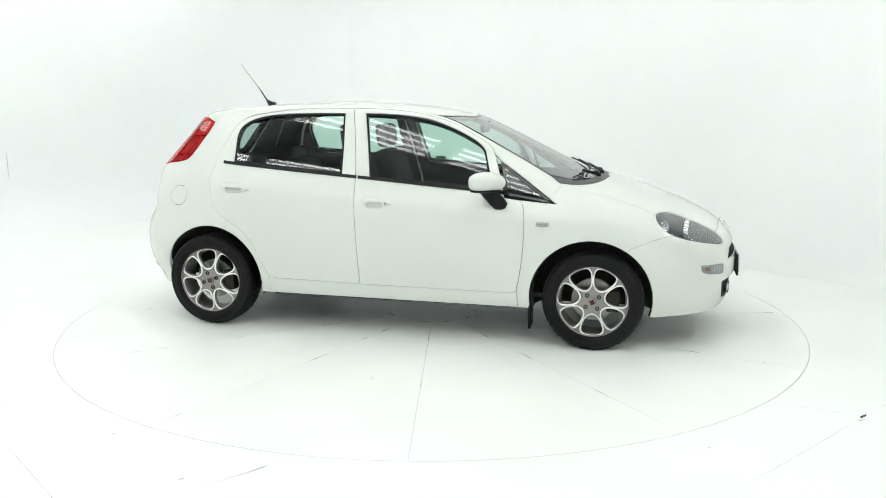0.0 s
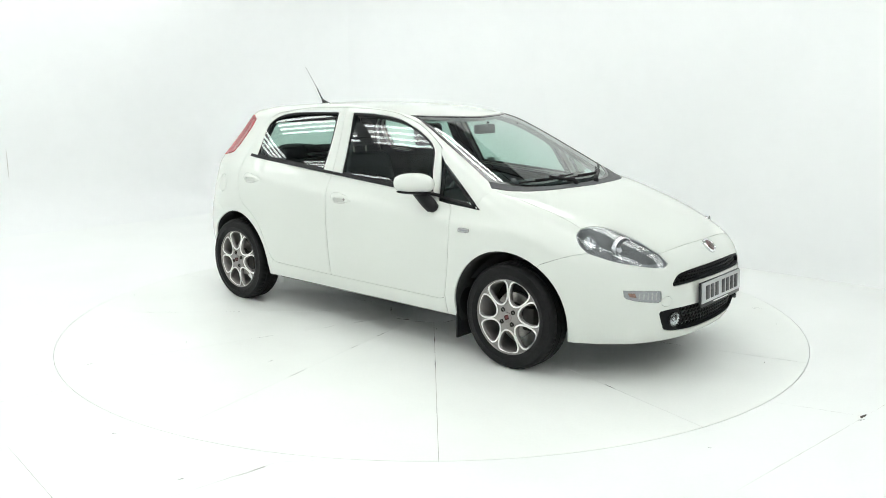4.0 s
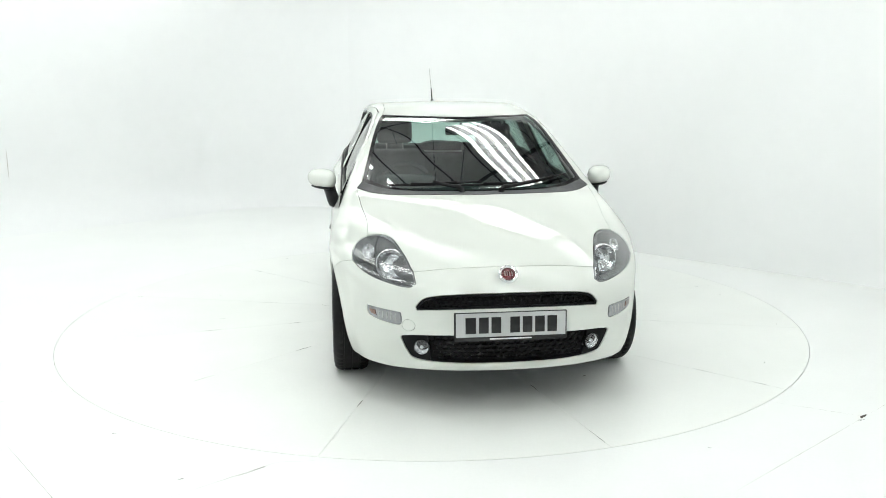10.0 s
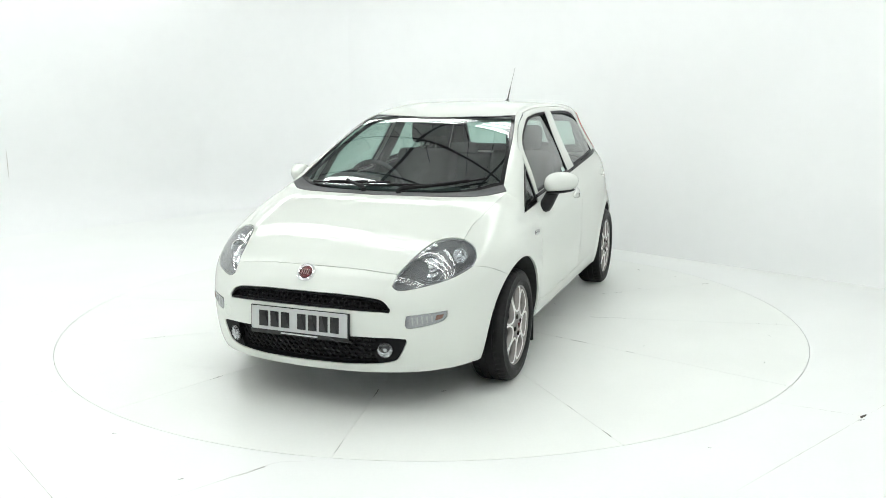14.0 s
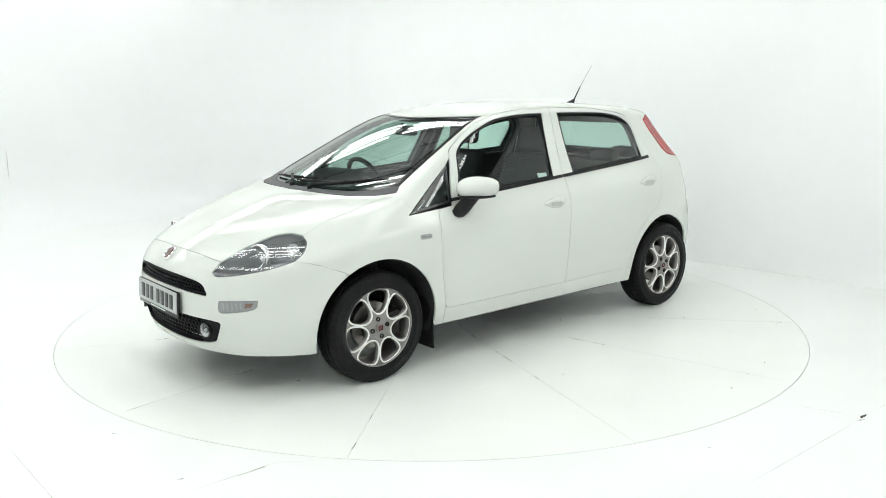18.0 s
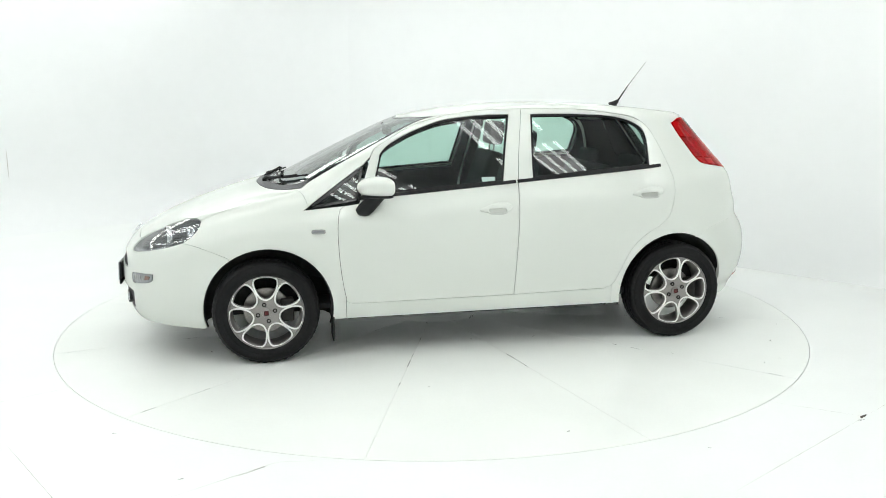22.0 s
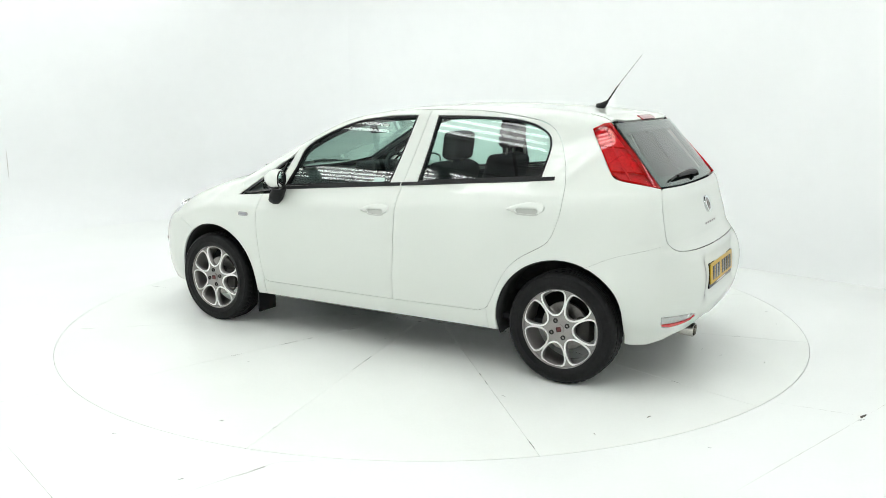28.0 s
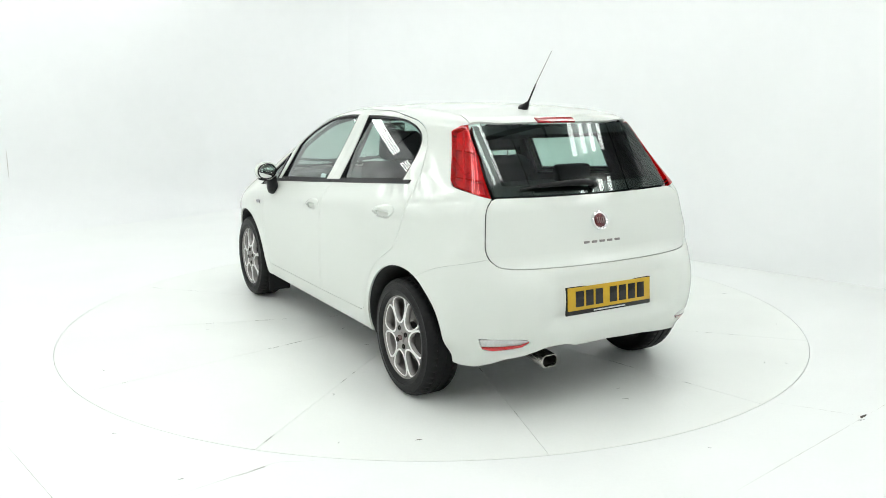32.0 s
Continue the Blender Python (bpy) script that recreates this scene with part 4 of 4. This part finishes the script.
aerial = empty("aerial", parent=car)
part("aerial_foot", tube([(-1.135, 0, 1.438), (-1.165, 0, 1.452), (-1.19, 0, 1.474)], [.026, .020, .009], 12), PLASTIC, aerial, "black aerial foot")
part("spring", tube([(-1.186, 0, 1.468), (-1.255, 0, 1.570)], [.0056, .0034], 8), PLASTIC, aerial, "black lower rod")
part("rod", tube([(-1.255, 0, 1.570), (-1.386, 0, 1.735)], [.0022, .0013], 6), STEEL, aerial, "thin grey upper rod")

# exhaust: a tip of rounded oblong section, cut square
ex = empty("exhaust", parent=car)


def oblong(w, h, r, n=7):
    """The outline of a rounded oblong, width w across y, height h."""
    return [(sy * (w / 2 - r) + r * math.cos(radians(a)), sz * (h / 2 - r) + r * math.sin(radians(a))) for sy, sz, a0 in ((1, 1, 0), (-1, 1, 90), (-1, -1, 180), (1, -1, 270)) for a in np.linspace(a0, a0 + 90, n)]


def oblong_tube(rows):
    """Walls through (x, width, height, corner) outlines."""
    bm = bmesh.new()
    loops = [[bm.verts.new((x, .322 + y, .258 + z + (x + 1.83) * .10)) for y, z in oblong(w, h, r)] for x, w, h, r in rows]
    for a, b in zip(loops, loops[1:]):
        for i in range(len(a)):
            bm.faces.new((a[i], a[(i + 1) % len(a)], b[(i + 1) % len(a)], b[i]))
    bmesh.ops.recalc_face_normals(bm, faces=bm.faces[:])
    return sharpen(bm, 50)


part("tip", oblong_tube([(-1.60, .080, .056, .024), (-1.66, .090, .062, .024), (-1.838, .092, .064, .024), (-1.844, .089, .061, .024), (-1.844, .081, .053, .022), (-1.826, .078, .050, .021)]), TIP_STEEL, ex, "satin steel oblong exhaust tip")
part("bore", oblong_tube([(-1.828, .079, .051, .021), (-1.69, .078, .050, .021), (-1.69, .004, .004, .001)]), SOOT, ex, "sooty bore")
part("pipe", tube([(-1.63, .322, .272), (-1.5, .30, .285), (-1.3, .2, .28)], .022, 12), SOOT, ex)
part("silencer", box((.30, .56, .10), (-1.50, .02, .335), .04, 3), SOOT, car, "dull dark silencer box")


# underside and cabin
part("floor_pan", joined(box((3.1, .98, .05), (.30, 0, .235), .01), box((1.62, 1.52, .05), (-.02, 0, .243), .01)), UNDER, car, "dark underside")
part("engine_bay", box((.62, .90, .46), (1.42, 0, .44), .03), UNDER, car)
part("boot_tub", box((.66, 1.0, .46), (-1.42, 0, .60), .05), UNDER, car)
for x in (1.24, -1.25):
    for s in (1, -1):
        bm = bmesh.new()
        rows = []
        turn = np.radians(np.linspace(-16, 196, 40)) if x > 0 else np.radians(np.linspace(-14, 187, 40))
        edge = on_side(np.stack([x + .36 * np.cos(turn), .305 + .36 * np.sin(turn)], -1))[:, 1]
        for y, r in ((-.010, .363), (-.030, .356), (.70, .375), (.53, .375), (.50, .34), (.50, .02)):
            in_ = lambda a: .034 * ramp(math.degrees(a), 138, 182) if x < 0 else 0
            rows.append([bm.verts.new((x + (r - in_(a)) * math.cos(a), s * (e + y if y < 0 else min(y, e - .04)), .305 + (r - in_(a)) * math.sin(a))) for a, e in zip(turn, edge)])
        for a, b in zip(rows, rows[1:]):
            for i in range(39):
                bm.faces.new((a[i], a[i + 1], b[i + 1], b[i]))
        part("arch_liner", bm, UNDER, car, "black wheel arch liner")
part("cabin_floor", box((2.2, 1.44, .03), (-.05, 0, .30), .005), CABIN_DARK, car)
for f in (False, True):
    for d, o, g in ((doors[f][0], front_door, FRONT_GLASS), (doors[f][1], rear_door, REAR_GLASS)):
        panel("door_card", o, on_side, CABIN_DARK, d, [shrink(even(g, .02), .004)], flip=f, gap=.012, out=-.035, thick=.02, step=.05, label="dark inner door trim")
    panel("pillar_trim", rail, on_top, CABIN_DARK, car, flip=f, gap=.012, out=-.03, thick=.015, step=.05, label="dark inner pillar trim")
    panel("wing_trim", quarter[quarter[:, 1] > .62], on_rear, CABIN_DARK, car, flip=f, gap=.012, out=-.035, thick=.015, step=.05, label="dark inner side trim")
panel("headlining", mirrored_top(np.concatenate([roof_half[:-3], P((-1.27, .478), (-1.33, .3), (-1.34, 0))])), on_top, LINER, car, gap=.012, out=-.032, thick=.01, step=.06, label="grey roof lining")
panel("gate_trim", mirrored(gate_panel), on_rear, CABIN_DARK, tailgate, gap=.02, out=-.03, thick=.02, step=.06)
dash = [(1.20, .955), (1.02, .965), (.86, .962), (.74, .965), (.66, .94), (.60, .86), (.60, .74), (.66, .60), (.80, .45), (1.1, .45)]
bm = bmesh.new()
ends = [[bm.verts.new((min(x, 1.20 - .62 * y * y), y, z)) for x, z in dash] for y in (-.70, -.45, 0, .45, .70)]
for a, b in zip(ends, ends[1:]):
    for i in range(len(dash)):
        bm.faces.new((a[i], a[(i + 1) % len(dash)], b[(i + 1) % len(dash)], b[i]))
bm.faces.new(ends[0][::-1])
bm.faces.new(ends[-1])
bmesh.ops.recalc_face_normals(bm, faces=bm.faces[:])
dashboard = part("dashboard", bm, CABIN_DARK, car, "dark moulded dashboard")
part("binnacle", box((.20, .36, .09), (.72, -.37, .985), .04, 4), CABIN_DARK, dashboard, "instrument hood")
part("centre_stack", box((.05, .26, .26), (.600, 0, .83), .02, 3), GREY_PLASTIC, dashboard, "silver-grey centre console")
for y in (-.06, .06):
    part("air_vent", lathe([(0, .01), (.030, .012), (.036, 0)], 18, Matrix.Translation((.573, y, .90)) @ pose(0, 0, 0, 0, -90, 0)), STEEL, dashboard)
tilt = Matrix.Translation((.495, -.37, .925)) @ pose(0, 0, 0, 0, -65, 0)
wheel_ring = [tilt @ Vector((.182 * math.cos(a), .182 * math.sin(a), 0)) for a in np.linspace(0, 2 * math.pi, 41)[:-1]]
sw = empty("steering_wheel", parent=car)
part("wheel_rim", tube(wheel_ring, .016, 10, closed=True), CABIN_DARK, sw, "black steering wheel rim")
q = joined(box((.30, .045, .02), (0, 0, -.01), .008), box((.045, .16, .02), (0, .0, -.01), .008), lathe([(0, .02), (.055, .014), (.07, -.01), (.06, -.05)], 24))
q.transform(tilt @ pose(0, 0, 0, 0, 0, 90))
part("wheel_hub", q, CABIN_DARK, sw)
part("steering_column", tube([tilt @ Vector((0, 0, -.02)), tilt @ Vector((0, 0, -.22))], .035, 12), CABIN_DARK, sw)


def seat(y, head):
    e = empty("seat", parent=car)
    part("cushion", box((.50, .48, .16), (.02, y, .50), .06, 4, pose(0, 0, 0, 0, -6, 0)), CLOTH, e, "dark cloth seat cushion")
    part("backrest", box((.14, .46, .66), (-.285, y, .80), .06, 4, pose(0, 0, 0, 0, -17, 0)), CLOTH, e, "dark cloth backrest")
    part("headrest", box((.10, .26, .17), (-.395, y, head), .045, 4, pose(0, 0, 0, 0, -8, 0)), CLOTH, e, "dark cloth headrest")
    for d in (-.06, .06):
        part("headrest_post", tube([(-.37, y + d, 1.05), (-.395, y + d, head)], .006, 6), STEEL, e)


seat(.37, 1.215)
seat(-.37, 1.245)
bench = empty("rear_bench", parent=car)
part("bench_cushion", box((.48, 1.22, .16), (-.72, 0, .52), .05, 3, pose(0, 0, 0, 0, -5, 0)), CLOTH, bench, "dark cloth rear cushion")
part("bench_back", box((.14, 1.24, .56), (-1.03, 0, .76), .05, 3, pose(0, 0, 0, 0, -18, 0)), CLOTH, bench, "dark cloth rear backrest")
for y in (-.36, .36):
    part("bench_headrest", box((.08, .24, .10), (-1.13, y, 1.075), .035, 3), CLOTH, bench, "low dark headrest")
part("parcel_shelf", box((.52, 1.02, .02), (-1.38, 0, .955), .006), CABIN_DARK, car, "dark parcel shelf")
rv = part("inside_mirror", box((.035, .20, .062), (.44, .004, 1.288), .016, 3), CABIN_DARK, car, "black inside mirror")
part("inside_mirror_glass", box((.004, .18, .048), (.421, .004, 1.288), .001), CHROME, rv)
part("inside_mirror_stem", tube([(.45, .004, 1.30), (.47, .004, 1.335)], .008, 8), CABIN_DARK, rv)
panel("window_label", P((-.022, 1.037), (-.104, 1.038), (-.102, .997), (-.026, .997)), on_side, LABEL_FILM, doors[False][0], gap=0, out=-.0065, thick=0, label="pale green label inside the window")


# wheels
def plate_mesh(outline, holes, height, thick, step=.02):
    """A flat plate with holes, bowed by height(radius), edges turned back by thick."""
    v, f, borders = filled(outline, holes, step)
    r = np.hypot(v[:, 0], v[:, 1])
    verts = [(x, y, height(q)) for (x, y), q in zip(v, r)]
    up = np.cross(v[f[:, 1]] - v[f[:, 0]], v[f[:, 2]] - v[f[:, 0]]) < 0
    f[up] = f[up][:, ::-1]
    faces = [tuple(int(i) for i in t) for t in f]
    used = {(a, b) for t in faces for a, b in zip(t, t[1:] + t[:1])}
    for l in borders:
        k0 = len(verts)
        verts += [(verts[i][0], verts[i][1], verts[i][2] - thick) for i in l]
        for i in range(len(l)):
            a, b, c, d = l[i], l[(i + 1) % len(l)], k0 + (i + 1) % len(l), k0 + i
            if a != b:
                faces.append((b, a, d, c) if (a, b) in used else (a, b, c, d))
    bm = bmesh.new()
    vs = [bm.verts.new(p) for p in verts]
    for t in faces:
        bm.faces.new([vs[i] for i in t])
    return sharpen(bm, 45)


def petal(k, grow=0.0):
    pts = []
    for r, a in ((.080, 0), (.085, 10.5), (.099, 17.8), (.120, 21.2), (.145, 22.0), (.17, 21.2), (.189, 19.0), (.1995, 15.5), (.204, 8), (.205, 0)):
        pts.append((r, a))
    pts += [(r, -a) for r, a in pts[1:-1][::-1]]
    out = []
    for r, a in pts:
        t = radians(a + 360 / 7 * k)
        out.append((r * math.cos(t), r * math.sin(t)))
    return shrink(ring(out, 4), -grow)


FACE = lambda r: .079 + .006 * math.cos(min(r, .21) / .21 * math.pi) - .0
M_OUT = Matrix.Rotation(-math.pi / 2, 4, "X")


def tyre_mesh(n=144):
    """A tyre: ribbed tread, shoulders cut across by small grooves, a raised ring on the sidewall."""
    half_ = [(.213, .084), (.222, .092), (.232, .095), (.240, .0962), (.243, .0975), (.246, .0965), (.262, .0945), (.278, .0905), (.281, .0912), (.284, .088), (.291, .083), (.298, .0735), (.3015, .064), (.303, .056), (.3035, .046), (.299, .045), (.299, .038), (.3035, .037), (.3035, .005), (.299, .004)]
    prof = half_ + [(r, -y) for r, y in half_[::-1]]
    cut = {k for k, (r, y) in enumerate(prof) if r > .2975 and abs(y) > .045}
    bm = bmesh.new()
    rows = []
    for k, (r, y) in enumerate(prof):
        rows.append([bm.verts.new(((r - (.004 if k in cut and i % 3 == 0 else 0)) * math.cos(2 * math.pi * i / n), y, (r - (.004 if k in cut and i % 3 == 0 else 0)) * math.sin(2 * math.pi * i / n))) for i in range(n)])
    for a, b in zip(rows, rows[1:]):
        for i in range(n):
            bm.faces.new((a[i], a[(i + 1) % n], b[(i + 1) % n], b[i]))
    bmesh.ops.recalc_face_normals(bm, faces=bm.faces[:])
    return sharpen(bm, 30)


def wheel(at, phase):
    """Outer face towards +y."""
    w = empty("wheel", (0, 0, 0), car)
    part("tyre", tyre_mesh(), RUBBER, w, "black road tyre")
    spin = M_OUT @ pose(0, 0, 0, 0, 0, phase)
    outer = np.array([(.212 * math.cos(a), .212 * math.sin(a)) for a in np.linspace(0, 2 * math.pi, 99)[:-1]])
    bm = plate_mesh(outer, [petal(k) for k in range(7)], FACE, .028)
    bm.transform(spin)
    rim = part("rim", bm, ALLOY_DARK, w, "grey seven-spoke alloy rim")
    for k in range(7):
        e = plate_mesh(even(petal(k, .0095), .006), [even(petal(k, .0004), .006)], lambda r: FACE(r) + .0032, .009, .012)
        e.transform(spin)
        part("spoke_edge", e, ALLOY, rim, "bright machined spoke edge")
    part("rim_lip", lathe([(.206, .070), (.2085, .081), (.213, .0855), (.2165, .084), (.217, .077), (.212, .069), (.198, .057)], 72, M_OUT, close=True), ALLOY_DARK, rim, "grey rim lip")
    part("barrel", lathe([(.206, .069), (.196, .05), (.190, -.02), (.205, -.085)], 48, M_OUT), ALLOY_DARK, rim, "grey rim barrel")
    cap = lathe([(0, .0915), (.020, .0915), (.027, .089), (.029, .083), (.029, .07)], 28, spin)
    cap = part("hub_cap", cap, ALLOY_DARK, rim, "grey hub cap with a small red badge")
    q = box((.026, .026, .002), (0, 0, .0925), .004, 3)
    q.transform(spin)
    part("cap_badge", q, BADGE_RED, cap)
    for k in range(4):
        t = radians(90 * k + 13)
        q = lathe([(0, .081), (.006, .081), (.007, .089), (.0125, .089), (.014, .07)], 14, spin @ Matrix.Translation((.049 * math.cos(t), .049 * math.sin(t), 0)))
        part("wheel_bolt", q, SOOT, rim, "dark wheel bolt")
    part("brake_disc", lathe([(.05, .012), (.128, .012), (.130, .008), (.130, -.008), (.05, -.012)], 48, M_OUT), STEEL, w, "steel brake disc")
    part("hub", lathe([(0, .06), (.065, .06), (.07, .04), (.075, -.03), (0, -.03)], 32, M_OUT), SOOT, w)
    q = box((.075, .13, .09), (-.118, 0, .012), .012)
    q.transform(M_OUT)
    part("caliper", q, SOOT, w, "dark brake caliper")
    w.matrix_basis = at
    return w


wheel(pose(1.255, .737, .2995), -90)
wheel(pose(-1.262, .737, .3015), -76)
wheel(pose(1.255, -.737, .2995, 0, 0, 180), -64)
wheel(pose(-1.262, -.737, .3015, 0, 0, 180), -83)


# ---- the turntable: twelve wedges round a middle plate ----
def wedge(a0, a1, r0, r1, gap, n=18):
    """A wedge plate, its straight edges drawn in by gap."""
    bm = bmesh.new()
    def edge(r, n):
        d = math.degrees(gap / r)
        return [(r * math.cos(t), r * math.sin(t)) for t in np.radians(np.linspace(a0 + d, a1 - d, n))]
    o = edge(r1, n) + edge(r0, 6)[::-1]
    up = [bm.verts.new((x, y, 0)) for x, y in o]
    lo = [bm.verts.new((x, y, -.03)) for x, y in o]
    bm.faces.new(up)
    for i in range(len(o)):
        j = (i + 1) % len(o)
        bm.faces.new((up[j], up[i], lo[i], lo[j]))
    bmesh.ops.recalc_face_normals(bm, faces=bm.faces[:])
    return bm


turntable = tagged(empty("turntable"), "round white turntable flush with the studio floor, carrying the car", "turntable", kind="structure")
bm = bmesh.new()
bmesh.ops.create_circle(bm, cap_ends=True, segments=96, radius=RADIUS - .02, matrix=Matrix.Translation((0, 0, -.0035)))
part("joint_bed", bm, JOINT, turntable, "dirt in the joints")
for k in range(12):
    part("deck_plate", wedge(12 + 30 * k, 42 + 30 * k, .305, RADIUS - .0018, .0009), DISC_PAINT, turntable, smooth=False)
part("centre_plate", lathe([(0, 0), (.302, 0), (.303, -.03)], 48), DISC_PAINT, turntable, "round middle plate", smooth=False)
rng = random.Random(5)


def scuff(x, y, length, width, turn, z=.0006):
    """A thin uneven flake of dark dirt lying on a surface."""
    bm = bmesh.new()
    n = max(3, int(length / .02))
    c, s = math.cos(turn), math.sin(turn)
    rows = []
    for i in range(n + 1):
        t = i / n
        w = width * (.25 + .75 * rng.random()) * math.sin(math.pi * (.06 + .88 * t))
        l, d = (t - .5) * length, rng.uniform(-.3, .3) * width
        rows.append([bm.verts.new((x + l * c - (d + e * w) * s, y + l * s + (d + e * w) * c, z)) for e in (.5, -.5)])
    for a, b in zip(rows, rows[1:]):
        bm.faces.new((a[0], a[1], b[1], b[0]))
    bmesh.ops.recalc_face_normals(bm, faces=bm.faces[:])
    return bm


# worn spots along the joints and flaked paint round the middle
for k in range(12):
    t = radians(12 + 30 * k)
    for _ in range(4):
        r = rng.uniform(.5, 2.4)
        part("worn_joint", scuff(r * math.cos(t), r * math.sin(t), rng.uniform(.04, .16), rng.uniform(.003, .007), t), CRACK, turntable)
for k in range(9):
    t = rng.uniform(0, 6.28)
    part("flaked_paint", scuff(.31 * math.cos(t), .31 * math.sin(t), rng.uniform(.05, .14), rng.uniform(.004, .012), t + math.pi / 2 + rng.uniform(-.4, .4)), CRACK, turntable)
for k in range(16):
    t, r = rng.uniform(0, 6.28), 2.4 * math.sqrt(rng.random())
    part("speck", scuff(r * math.cos(t), r * math.sin(t), rng.uniform(.012, .04), rng.uniform(.004, .009), rng.uniform(0, 3)), CRACK, turntable)

# cracks and marks on the floor round it, and a crack in the far wall
floor = bpy.data.objects["floor"]
for x0, y0, x1, y1, w in ((2.06, -2.01, 1.17, -2.75, .0018), (2.06, -2.01, 2.9, -1.3, .0018), (1.69, -1.81, 2.06, -2.01, .0014), (-1.93, -2.22, -1.3, -2.95, .0016), (-1.01, -2.76, -.66, -2.46, .0022), (-.66, -2.46, -.5, -2.45, .0012), (-2.25, -1.80, -1.95, -1.57, .002), (-.80, -2.59, -.70, -2.50, .005)):
    l = math.hypot(x1 - x0, y1 - y0)
    part("crack", scuff((x0 + x1) / 2, (y0 + y1) / 2, l, w * 1.2, math.atan2(y1 - y0, x1 - x0)), JOINT, floor, "fine crack in the floor paint")
for x, y, l, w, a in ((2.055, -2.005, .07, .022, .8), (2.02, -2.05, .04, .010, .3), (-1.02, -2.61, .025, .009, .2), (-.72, -2.52, .06, .010, .7), (-1.46, -2.15, .02, .007, 0), (1.9, -1.2, .02, .008, 1), (1.2, -2.35, .02, .006, 0), (2.3, -.4, .02, .006, 0)):
    part("floor_mark", scuff(x, y, l, w, a, .0009), CRACK, floor, "small dark chip in the floor paint")
wall = bpy.data.objects["wall_far"]
q = scuff(0, 0, .34, .008, math.pi / 2)
q.transform(Matrix.Translation(room(-.783, V1 - .004, .74)) @ pose(0, 0, 0, 0, 0, 45) @ pose(0, 0, 0, 90, 0, 0))
part("wall_crack", q, JOINT, wall, "thin dark crack in the wall")


# ---- what moves: the turntable turns, and carries the car ----
def motions():
    # seconds and degrees of the turntable's turn
    TURN = [(0, -14.59), (0.5, -18.08), (1, -21.43), (1.5, -24.61), (2, -27.81), (2.5, -31.44), (3, -34.91), (3.5, -38.16), (5.5, -52.07), (6, -55.39),
        (6.5, -58.96), (7, -62.75), (7.5, -66.13), (8, -69.43), (8.5, -72.91), (9, -76.81), (9.5, -80.12), (10, -83.64), (10.5, -87.16), (11, -91.11), (11.5,
        -94.5), (12, -97.93), (12.5, -101.45), (13, -105.38), (13.5, -108.85), (14, -112.23), (14.5, -115.73), (16.5, -129.95), (17, -133.78), (17.5,
        -137.22), (18, -140.67), (18.5, -144.05), (19, -148.02), (19.5, -151.39), (20, -154.9), (20.5, -158.3), (21, -161.99), (21.5, -165.46), (22, -168.87),
        (22.5, -172.28), (23, -175.95), (23.5, -179.41), (24, -182.85), (24.5, -186.18), (25, -189.83), (25.5, -193.39), (27.5, -207.91), (28, -211.45),
        (28.5, -214.85), (29, -218.68), (29.5, -222.31), (30, -225.96), (30.5, -229.24), (31, -233.16), (31.5, -236.82), (32, -240.45)]
    walk(turntable, [(t, pose(0, 0, 0, 0, 0, a)) for t, a in TURN])
    walk(car, [(t, pose(0, 0, 0, 0, 0, a) @ pose(CAR_AT[0], CAR_AT[1], 0)) for t, a in TURN])


motions()
